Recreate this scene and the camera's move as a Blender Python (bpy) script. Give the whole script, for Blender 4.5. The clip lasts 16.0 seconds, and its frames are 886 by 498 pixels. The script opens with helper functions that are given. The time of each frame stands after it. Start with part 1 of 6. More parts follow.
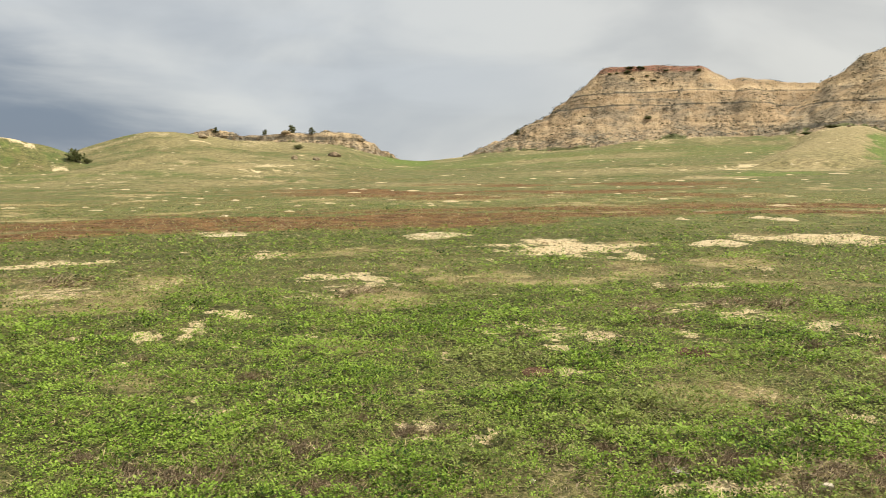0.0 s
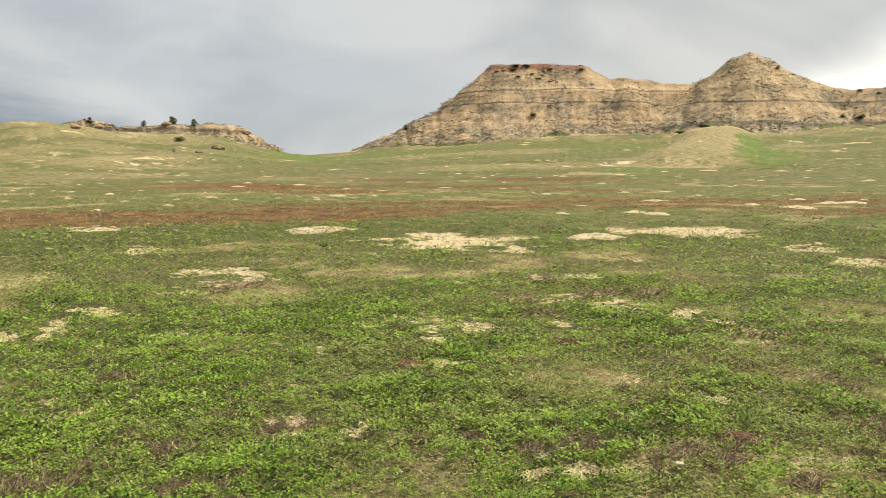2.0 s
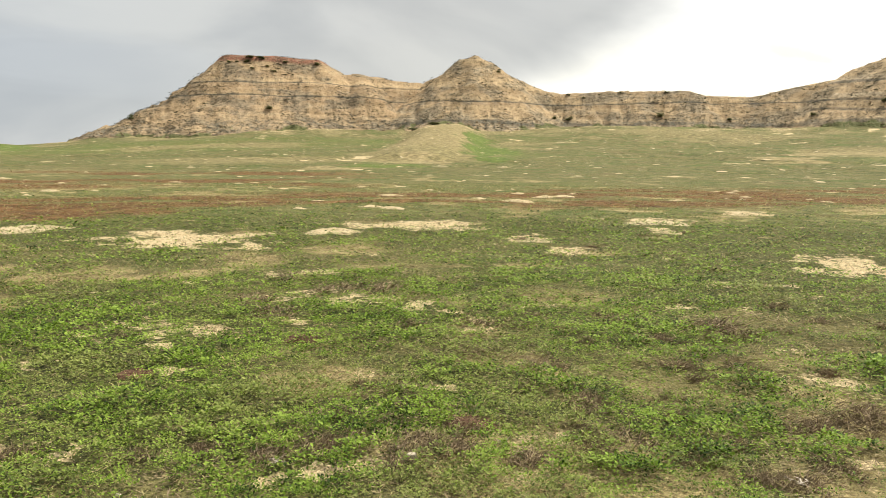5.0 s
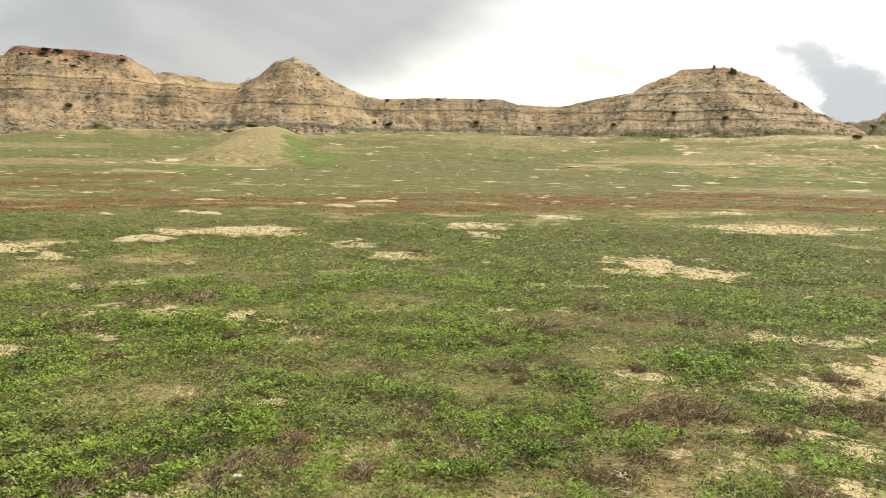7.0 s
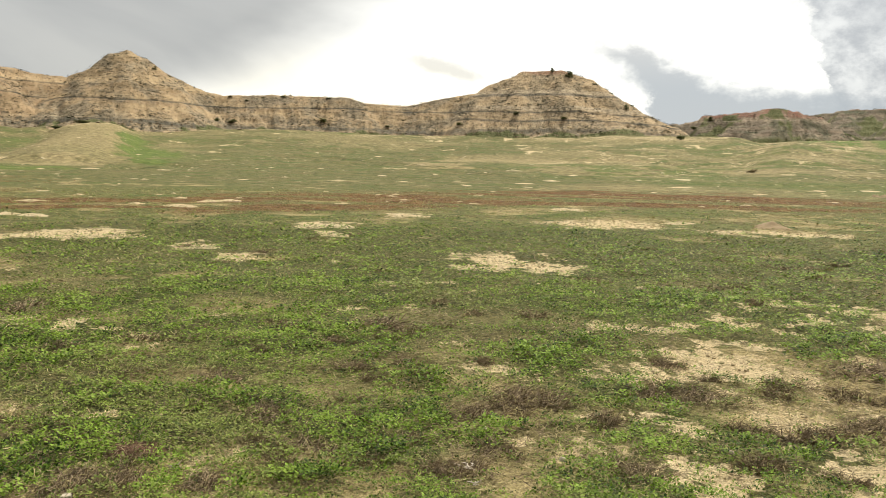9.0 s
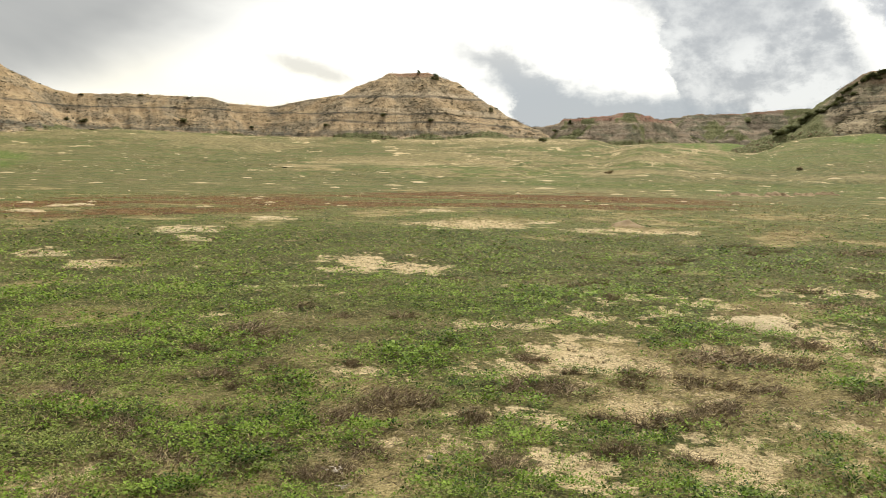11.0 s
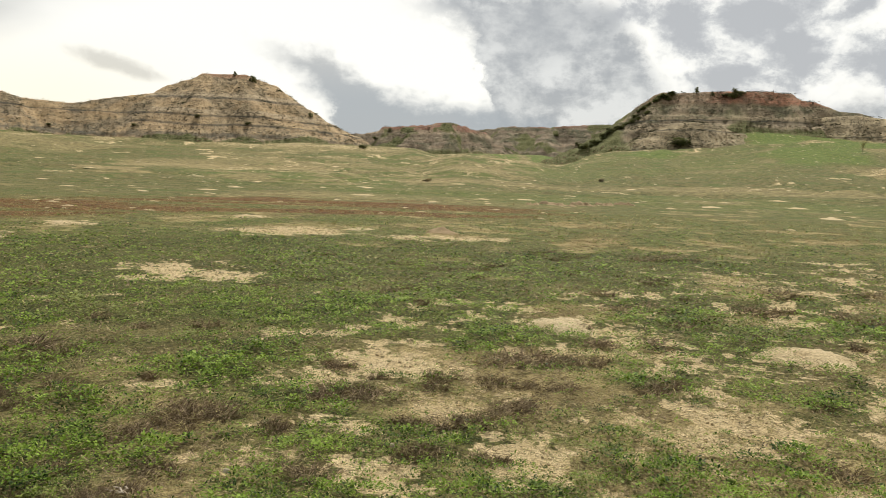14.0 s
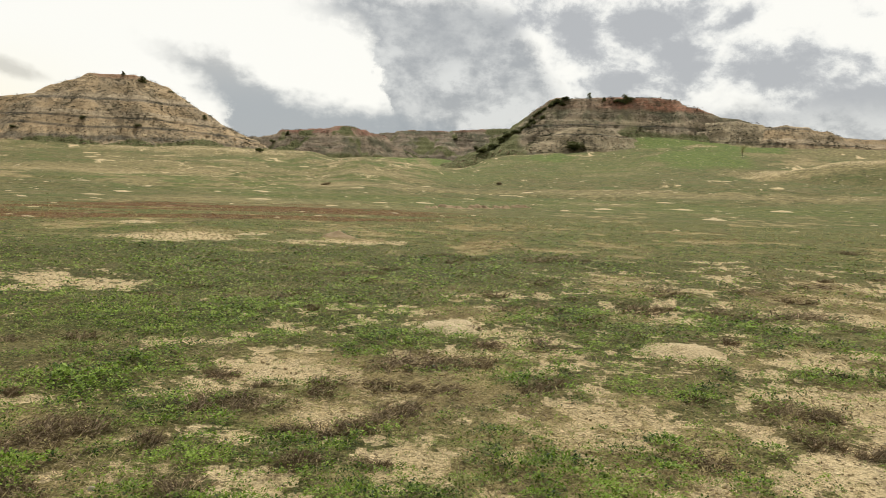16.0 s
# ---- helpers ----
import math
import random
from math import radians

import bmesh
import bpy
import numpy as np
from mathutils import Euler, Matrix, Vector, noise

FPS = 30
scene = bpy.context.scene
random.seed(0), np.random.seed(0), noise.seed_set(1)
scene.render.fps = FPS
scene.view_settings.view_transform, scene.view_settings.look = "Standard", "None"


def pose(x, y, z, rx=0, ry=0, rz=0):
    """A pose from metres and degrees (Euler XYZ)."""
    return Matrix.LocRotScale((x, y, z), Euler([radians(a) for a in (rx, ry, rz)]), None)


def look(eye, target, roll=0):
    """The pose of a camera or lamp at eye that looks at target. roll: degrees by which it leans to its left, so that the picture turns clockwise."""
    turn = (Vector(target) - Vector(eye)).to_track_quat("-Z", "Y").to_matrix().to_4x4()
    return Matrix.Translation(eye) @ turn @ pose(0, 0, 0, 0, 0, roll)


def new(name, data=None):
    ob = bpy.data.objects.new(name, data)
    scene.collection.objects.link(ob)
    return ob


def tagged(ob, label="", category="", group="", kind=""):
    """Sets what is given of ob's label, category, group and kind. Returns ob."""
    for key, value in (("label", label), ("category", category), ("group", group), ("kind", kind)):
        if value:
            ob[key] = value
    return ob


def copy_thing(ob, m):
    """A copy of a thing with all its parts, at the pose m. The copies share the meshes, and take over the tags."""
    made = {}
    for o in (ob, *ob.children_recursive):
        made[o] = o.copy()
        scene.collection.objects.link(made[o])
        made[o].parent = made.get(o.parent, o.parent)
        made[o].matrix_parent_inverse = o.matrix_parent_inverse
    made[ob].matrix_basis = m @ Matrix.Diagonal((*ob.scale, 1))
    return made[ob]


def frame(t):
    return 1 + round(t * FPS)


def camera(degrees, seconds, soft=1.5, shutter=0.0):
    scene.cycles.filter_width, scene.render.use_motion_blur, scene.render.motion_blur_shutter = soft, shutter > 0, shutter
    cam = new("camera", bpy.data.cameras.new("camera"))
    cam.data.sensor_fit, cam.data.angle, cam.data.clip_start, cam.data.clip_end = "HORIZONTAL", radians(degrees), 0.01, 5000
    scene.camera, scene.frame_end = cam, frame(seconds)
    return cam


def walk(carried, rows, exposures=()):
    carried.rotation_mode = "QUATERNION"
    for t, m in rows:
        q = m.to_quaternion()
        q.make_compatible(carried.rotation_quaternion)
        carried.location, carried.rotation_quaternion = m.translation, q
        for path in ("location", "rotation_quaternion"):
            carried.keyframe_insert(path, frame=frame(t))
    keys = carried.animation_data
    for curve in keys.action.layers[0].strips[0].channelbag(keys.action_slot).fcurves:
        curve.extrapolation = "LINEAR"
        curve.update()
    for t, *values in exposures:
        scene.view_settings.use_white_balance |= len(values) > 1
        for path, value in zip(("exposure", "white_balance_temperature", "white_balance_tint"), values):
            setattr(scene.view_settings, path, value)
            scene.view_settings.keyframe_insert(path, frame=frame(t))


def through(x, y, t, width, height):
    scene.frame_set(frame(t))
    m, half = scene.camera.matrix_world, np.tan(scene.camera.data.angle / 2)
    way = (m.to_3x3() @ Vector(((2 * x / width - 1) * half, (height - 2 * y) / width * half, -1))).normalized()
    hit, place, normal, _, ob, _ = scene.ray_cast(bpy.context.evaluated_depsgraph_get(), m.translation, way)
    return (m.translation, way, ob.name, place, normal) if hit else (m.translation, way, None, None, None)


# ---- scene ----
cam = camera(57.7, 16.0, 0.6)
PATH = [
    (0, (0.852, 0.211, 1.566), (0.81, 2.2, 1.369), -0.7),
    (0.5, (0.883, 0.211, 1.559), (0.902, 2.201, 1.361), -0.5),
    (1, (0.91, 0.213, 1.552), (0.992, 2.201, 1.352), -0.3),
    (1.5, (0.944, 0.218, 1.55), (1.101, 2.201, 1.344), -0.1),
    (2, (0.969, 0.223, 1.545), (1.2, 2.198, 1.333), -0.2),
    (2.5, (0.987, 0.215, 1.544), (1.305, 2.177, 1.324), -0.2),
    (3, (1.009, 0.215, 1.546), (1.441, 2.155, 1.316), -0.1),
    (3.5, (1.029, 0.227, 1.547), (1.567, 2.139, 1.315), 0.0),
    (4, (1.038, 0.239, 1.548), (1.681, 2.119, 1.318), 0.2),
    (6.5, (1.045, 0.364, 1.567), (2.174, 2.001, 1.354), 0.9),
    (7, (1.056, 0.38, 1.565), (2.277, 1.951, 1.357), 1.1),
    (7.5, (1.058, 0.376, 1.567), (2.363, 1.878, 1.363), 1.1),
    (8, (1.068, 0.375, 1.563), (2.448, 1.809, 1.362), 1.1),
    (8.5, (1.074, 0.366, 1.56), (2.513, 1.741, 1.358), 1.1),
    (9, (1.082, 0.37, 1.559), (2.574, 1.687, 1.355), 1.1),
    (11.5, (1.103, 0.341, 1.553), (2.828, 1.333, 1.361), 1.1),
    (12, (1.103, 0.333, 1.55), (2.865, 1.259, 1.36), 1.3),
    (12.5, (1.104, 0.327, 1.551), (2.901, 1.185, 1.367), 1.5),
    (13, (1.12, 0.32, 1.55), (2.948, 1.112, 1.371), 1.8),
    (13.5, (1.139, 0.294, 1.553), (2.995, 1.019, 1.38), 2.1),
    (14, (1.158, 0.257, 1.553), (3.038, 0.918, 1.387), 2.1),
    (14.5, (1.173, 0.223, 1.56), (3.075, 0.82, 1.398), 2.0),
    (15, (1.193, 0.202, 1.556), (3.113, 0.739, 1.399), 2.1),
    (15.5, (1.193, 0.171, 1.558), (3.129, 0.65, 1.404), 2.0),
    (16, (1.203, 0.134, 1.556), (3.151, 0.56, 1.407), 1.9),
]
walk(cam, [(t, look(eye, target, roll)) for t, eye, target, roll in PATH],
     exposures=[(0.0, 0.27, 6600, 7), (3.5, 0.27, 6600, 7), (7.0, 0.18, 6600, 7), (9.0, 0.02, 6600, 7), (12.5, -0.16, 6600, 7), (16.0, -0.38, 6600, 7)])


# ---- light and sky ----
CX, CY, EYE_Z = 1.05, 0.28, 1.555
SUN_BEARING, SUN_HEIGHT = 82.0, 54.0


def heading(bearing, height=0.0):
    """Unit vector for a bearing, clockwise from +y, and a height over the horizon, both in degrees."""
    b, h = radians(bearing), radians(height)
    return Vector((math.sin(b) * math.cos(h), math.cos(b) * math.cos(h), math.sin(h)))


class Net:
    """Small helper to write node trees."""

    def __init__(self, tree):
        self.tree = tree
        tree.nodes.clear()

    def node(self, kind, props=None, **inputs):
        n = self.tree.nodes.new(kind)
        for key, value in (props or {}).items():
            setattr(n, key, value)
        for key, value in inputs.items():
            self.feed(n, key.replace("_", " "), value)
        return n

    def feed(self, n, key, value):
        sock = n.inputs[int(key[1:])] if key[0] == "i" and key[1:].isdigit() else n.inputs[key]
        if isinstance(value, bpy.types.NodeSocket):
            self.tree.links.new(value, sock)
        elif isinstance(value, (tuple, list)) and sock.type == "RGBA" and len(value) == 3:
            sock.default_value = (*value, 1)
        else:
            sock.default_value = value

    def math(self, op, a, b=0.0, clamp=False):
        return self.node("ShaderNodeMath", {"operation": op, "use_clamp": clamp}, i0=a, i1=b).outputs[0]

    def mix(self, f, a, b, blend="MIX"):
        n = self.node("ShaderNodeMix", {"data_type": "RGBA", "blend_type": blend}, i0=f, i6=a, i7=b)
        return n.outputs[2]

    def span(self, v, lo, hi, a=0.0, b=1.0, smooth=True):
        n = self.node("ShaderNodeMapRange", {"interpolation_type": "SMOOTHSTEP" if smooth else "LINEAR"})
        for i, s in enumerate((v, lo, hi, a, b)):
            self.feed(n, "i%d" % i, s)
        return n.outputs[0]

    def noise(self, vec, scale, detail=4.0, rough=0.55, warp=0.0):
        n = self.node("ShaderNodeTexNoise", None, Vector=vec, Scale=scale, Detail=detail, Roughness=rough, Distortion=warp)
        return n.outputs[0]

    def scaled(self, vec, s):
        return self.node("ShaderNodeVectorMath", {"operation": "MULTIPLY"}, i0=vec, i1=s).outputs[0]

    def dot(self, vec, d):
        return self.node("ShaderNodeVectorMath", {"operation": "DOT_PRODUCT"}, i0=vec, i1=tuple(d)).outputs["Value"]

    def attr(self, name):
        return self.node("ShaderNodeAttribute", {"attribute_name": name})


def make_sky():
    world = bpy.data.worlds.new("sky")
    scene.world = world
    world.use_nodes = True
    net = Net(world.node_tree)
    sky = net.node("ShaderNodeTexSky", {"sky_type": "NISHITA", "sun_disc": False, "sun_elevation": radians(SUN_HEIGHT), "sun_rotation": radians(SUN_BEARING)})
    blue = net.scaled(sky.outputs[0], (0.10, 0.10, 0.10))
    way = net.node("ShaderNodeTexCoord").outputs["Generated"]
    part_of = net.node("ShaderNodeSeparateXYZ", None, Vector=way).outputs
    az = net.math("MULTIPLY", net.math("ARCTAN2", part_of[0], part_of[1]), 57.2958)
    el = net.math("MULTIPLY", net.math("ARCSINE", part_of[2]), 57.2958)
    soft = net.noise(net.scaled(way, (1.0, 1.0, 2.4)), 3.0, 5.0, 0.5, 0.3)
    streak = net.noise(net.scaled(way, (1.2, 1.2, 6.0)), 2.4, 5.0, 0.5, 0.5)
    puff = net.noise(net.scaled(way, (1.0, 1.0, 1.4)), 12.0, 10.0, 0.66, 0.2)
    billow = net.noise(net.scaled(way, (1.0, 1.0, 1.5)), 26.0, 6.0, 0.6, 0.1)

    def lobe(a0, e0, ra, re, lean=0.0):
        """1 in the middle of a cloud mass at a bearing and height, falling to 0 at its edge."""
        da = net.math("SUBTRACT", az, a0)
        de = net.math("SUBTRACT", net.math("SUBTRACT", el, e0), net.math("MULTIPLY", da, lean))
        q = net.math("ADD", net.math("POWER", net.math("ABSOLUTE", net.math("DIVIDE", da, ra)), 2.0), net.math("POWER", net.math("ABSOLUTE", net.math("DIVIDE", de, re)), 2.0))
        return net.math("SUBTRACT", 1.0, net.math("SQRT", q))

    # dull deck in the north-west with a dark rain cloud low over the hills
    grey = net.mix(net.span(soft, 0.36, 0.64), (0.41, 0.435, 0.475), (0.57, 0.58, 0.59))
    grey = net.mix(net.math("MULTIPLY", net.span(streak, 0.45, 0.65), 0.6), grey, (0.51, 0.535, 0.575))
    grey = net.mix(net.span(az, -8.0, 24.0, 0.0, 0.75), grey, net.mix(net.span(soft, 0.38, 0.62), (0.51, 0.50, 0.485), (0.62, 0.605, 0.58)))
    storm = net.span(net.math("ADD", lobe(-35, 4.5, 21, 6.5, -0.12), net.math("MULTIPLY", net.math("SUBTRACT", streak, 0.5), 1.6)), -0.05, 0.75)
    grey = net.mix(net.math("MULTIPLY", storm, 0.92), grey, (0.15, 0.19, 0.26))
    # glare of the hidden sun: begins along a slanting cloud edge
    rim = net.math("SUBTRACT", net.math("SUBTRACT", az, 33.8), net.math("MULTIPLY", net.math("SUBTRACT", el, 6.5), 2.05))
    rim = net.math("ADD", rim, net.math("MULTIPLY", net.math("SUBTRACT", soft, 0.5), 12.0))
    glare = net.math("MULTIPLY", net.span(rim, -6.0, 8.0), net.span(az, 150.0, 120.0))
    warm = net.math("MULTIPLY", net.span(net.math("ABSOLUTE", net.math("SUBTRACT", az, 42.0)), 16.0, 2.0), net.span(el, 10.0, 4.0))
    bright = net.mix(warm, (1.34, 1.31, 1.26), (1.35, 1.27, 1.08))
    deck = net.mix(glare, grey, bright)
    # blue-grey clouds in the east: a wedge that sinks to the horizon, a heap above it and broken heaps beyond
    az2 = net.math("ADD", az, net.math("MULTIPLY", net.math("SUBTRACT", puff, 0.5), 5.0))
    el2 = net.math("ADD", el, net.math("MULTIPLY", net.math("SUBTRACT", billow, 0.5), 3.2))

    def profile(points):
        """Height of a cloud's edge over the bearing."""
        total = points[0][1]
        for (a0, e0), (a1, e1) in zip(points, points[1:]):
            total = net.math("ADD", total, net.span(az2, a0, a1, 0.0, e1 - e0, False))
        return total

    def cloud_between(top, foot, soft_top, soft_foot):
        over = net.span(net.math("SUBTRACT", profile(top), el2), 0.0, soft_top)
        return net.math("MULTIPLY", over, net.span(net.math("SUBTRACT", el2, profile(foot)), 0.0, soft_foot))

    wisp = net.span(net.math("ADD", lobe(48.6, 6.75, 4.0, 0.75, -0.24), net.math("MULTIPLY", net.math("SUBTRACT", puff, 0.5), 2.4)), 0.0, 0.8)
    deck = net.mix(net.math("MULTIPLY", wisp, 0.60), deck, (0.66, 0.63, 0.58))
    heaps = lobe(82, 11.8, 4.0, 2.2, 0.3)
    for a0, e0, ra, re, lean in ((86.6, 10.6, 3.6, 3.8, -0.6), (90.5, 11.0, 4.4, 2.6, 0.2), (79, 7.0, 7.0, 4.2, 0.0), (90.0, 7.8, 5.6, 2.6, 0.0), (93.6, 9.0, 3.6, 2.6, 0.0), (99.0, 8.2, 5.6, 2.6, -0.1), (105, 6.8, 6, 2.4, 0.1),
                                 (118, 10.0, 12, 4.0, 0.0), (84, 4.6, 9, 2.0, 0.0), (102, 4.3, 12, 2.0, 0.0), (97.0, 11.6, 2.6, 1.0, 0.4)):
        heaps = net.math("MAXIMUM", heaps, lobe(a0, e0, ra, re, lean))
    heaps = net.math("ADD", heaps, net.math("ADD", net.math("MULTIPLY", net.math("SUBTRACT", puff, 0.5), 2.6), net.math("MULTIPLY", net.math("SUBTRACT", billow, 0.5), 1.5)))
    body = net.math("MULTIPLY", net.span(heaps, -0.10, 0.55), net.span(az, 74.0, 78.0))
    shade = net.span(net.math("ADD", heaps, net.math("MULTIPLY", soft, 0.4)), 0.22, 1.0)
    deck = net.mix(body, deck, net.mix(shade, (1.04, 1.04, 1.04), (0.63, 0.64, 0.675)))
    heap = cloud_between([(64.5, 12.0), (66.0, 12.6), (70.0, 14.5), (79.0, 14.5), (83.0, 11.0), (86.0, 7.0)], [(64.5, 12.0), (69.0, 10.9), (71.5, 9.8), (72.6, 8.4), (73.6, 4.0), (75.0, 0.0)], 2.4, 2.0)
    grain = net.math("ADD", net.math("MULTIPLY", billow, 0.7), net.math("MULTIPLY", puff, 0.5))
    deck = net.mix(heap, deck, net.mix(net.math("MULTIPLY", net.span(grain, 0.46, 0.74), net.span(soft, 0.36, 0.60, 0.4, 1.2)), (0.54, 0.555, 0.585), (0.96, 0.96, 0.96)))
    wedge = cloud_between([(54.5, 9.8), (56.0, 9.8), (59.4, 9.4), (62.5, 9.2), (64.9, 7.4), (68.1, 6.5), (72.0, 6.3), (76.0, 5.8), (80.0, 4.0)], [(54.5, 9.8), (56.3, 8.9), (57.7, 7.7), (59.8, 6.0), (62.6, 3.6), (64.0, 0.0)], 1.9, 2.4)
    deck = net.mix(net.math("MULTIPLY", wedge, 0.94), deck, net.mix(net.math("ADD", net.span(el, 9.5, 5.0), net.span(soft, 0.42, 0.62, -0.25, 0.25)), (0.64, 0.645, 0.655), (0.46, 0.50, 0.555)))
    south = net.span(net.dot(way, heading(215, 25)), -0.20, 0.65)
    deck = net.mix(south, deck, (0.74, 0.73, 0.72))
    high = net.span(el, 16.0, 45.0)
    deck = net.mix(net.math("MULTIPLY", high, 0.85), deck, (0.56, 0.57, 0.59))
    cloud = net.mix(0.94, blue, deck)
    back = net.node("ShaderNodeBackground", None, Color=cloud, Strength=1.0)
    out = net.node("ShaderNodeOutputWorld")
    world.node_tree.links.new(back.outputs[0], out.inputs[0])


make_sky()
sun_data = bpy.data.lights.new("sun", "SUN")
sun_data.energy, sun_data.angle, sun_data.color = 4.5, radians(7), (1.0, 0.94, 0.84)
sun = new("sun", sun_data)
sun.matrix_world = look(heading(SUN_BEARING, SUN_HEIGHT) * 500, (0, 0, 0))


# ---- numbers: noise, plan, heights ----
def rand2(ix, iy, seed):
    h = (ix.astype(np.int64) * 374761393 + iy.astype(np.int64) * 668265263 + seed * 974634777) & 0xFFFFFFFF
    h = ((h ^ (h >> 13)) * 1274126177) & 0xFFFFFFFF
    return ((h ^ (h >> 16)) & 0xFFFF) / 65535.0


def vnoise(x, y, seed=0):
    """Smooth noise from -1 to 1."""
    ix, iy = np.floor(x), np.floor(y)
    fx, fy = x - ix, y - iy
    fx, fy = fx * fx * fx * (fx * (fx * 6 - 15) + 10), fy * fy * fy * (fy * (fy * 6 - 15) + 10)
    a, b = rand2(ix, iy, seed), rand2(ix + 1, iy, seed)
    c, d = rand2(ix, iy + 1, seed), rand2(ix + 1, iy + 1, seed)
    return 2 * (a + (b - a) * fx + (c - a) * fy + (a - b - c + d) * fx * fy) - 1


def fbm(x, y, size, octaves=4, seed=0, gain=0.5):
    total, amp, top = 0 * x, 1.0, 0.0
    for n in range(octaves):
        total, top = total + amp * vnoise(x / size + 17.3 * n, y / size - 9.1 * n, seed + n), top + amp
        size, amp = size / 2.03, amp * gain
    return total / top


def smooth(v, lo, hi):
    u = np.clip((v - lo) / (hi - lo), 0, 1)
    return u * u * (3 - 2 * u)


def polar(x, y):
    return np.degrees(np.arctan2(x - CX, y - CY)), np.hypot(x - CX, y - CY)


def plan(bearing, far):
    b = np.radians(bearing)
    return CX + far * np.sin(b), CY + far * np.cos(b)


# the meadow rises towards the foot of the hills: bearing, rise in degrees at 250 m
FOOT = [(-180, 1.4), (-60, 1.4), (-33, 0.8), (-27.5, 0.85), (-26, 1.30), (-25, 1.72), (-23, 2.30), (-21, 2.80), (-19.5, 2.74), (-18, 2.52), (-15, 2.1), (-12, 2.05), (-9, 1.9), (-7.5, 1.55), (-6, 1.1),
        (-4.5, 0.75), (-2.7, 0.55), (0, 0.85), (2.3, 1.15), (8, 1.5), (13, 1.95), (21, 1.9), (26, 2.15), (30, 2.05), (33, 2.2), (36, 2.4), (40, 2.3), (44, 2.2), (48, 2.2), (54, 2.25),
        (60, 2.35), (64, 2.3), (68, 2.3), (73, 2.1), (77.7, 1.7), (80, 2.0), (82, 2.55), (84, 2.75), (88, 2.85), (92, 3.4), (95, 3.6), (98.5, 3.4), (106, 3.3), (125, 2.0), (180, 1.4)]
FOOT_B, FOOT_E = np.array(FOOT).T


def ridge(x, y, nodes, k, depth, cap, warp=0.0, soft=1.5):
    """Height of a ridge whose crest runs through nodes of bearing, range and rise in degrees; k: the slope under the crest."""
    pts = [(*plan(b, far), EYE_Z + far * math.tan(radians(e))) for b, far, e in nodes]
    best = np.full(np.shape(x), -1e3)
    dist = np.full(np.shape(x), 1e3)
    for (ax, ay, az), (bx, by, bz) in zip(pts, pts[1:]):
        ux, uy = bx - ax, by - ay
        t = np.clip(((x - ax) * ux + (y - ay) * uy) / (ux * ux + uy * uy), 0, 1)
        d = np.hypot(x - ax - t * ux, y - ay - t * uy)
        e = np.maximum(d + warp * smooth(d, 1.0, 14.0) - cap, 0)
        e = np.sqrt(e * e + soft * soft) - soft
        h = az + t * (bz - az) - depth * (1 - np.exp(-k * e / depth)) - 0.09 * e
        best, dist = np.maximum(best, h), np.minimum(dist, d)
    return best, dist


KNOLL = [(-60, 200, 4.5), (-45, 195, 4.0), (-36, 190, 3.2), (-30.5, 188, 2.30), (-28.9, 185, 1.95), (-27.6, 181, 1.30), (-26.4, 176, 0.80), (-25.4, 172, 0.55)]
SPUR = [(25.4, 245, 2.42), (25.1, 215, 2.15), (24.7, 180, 1.65), (24.1, 150, 1.05), (22.8, 125, 0.45)]
# grass climbing to the cliffs beside the red-topped butte
APRON = [(90.6, 279, 3.25), (91.4, 284, 4.02), (93.9, 286, 3.82), (97.0, 288, 3.58), (99.2, 288, 3.1)]
SAND_SPUR = [(112, 185, 3.0), (105, 180, 2.6), (100.5, 176, 1.9)]


def side_banks(x, y, r):
    """Low cuts and steps of old runnels on the slopes."""
    cut = np.abs(fbm(x, y, 38.0, 4, 35, 0.6))
    return -9.0 * smooth(cut, 0.10, 0.0) * smooth(r, 60, 110) * smooth(r, 330, 240)


# a tan lip of the meadow at 200 m, with a green valley floor behind it: bearing, rise of the lip in degrees
LIP = [(66, 2.3), (69, 2.2), (71.7, 2.1), (72.7, 1.93), (75.2, 1.67), (77.7, 1.44), (80, 1.55), (84, 2.0)]
LIP_B, LIP_E = np.array(LIP).T


def side_valley(b, r):
    lip = EYE_Z + 200 * np.tan(np.radians(np.interp(b, LIP_B, LIP_E)))
    front = lip * (np.clip((r - 40) / 160, 0, 1)) ** 2.15
    floor = 6.4 + 7.6 * smooth(r, 238, 345)
    return front + (floor - front) * smooth(r, 204, 236), smooth(b, 68, 72.5) * smooth(b, 81.0, 77.0)


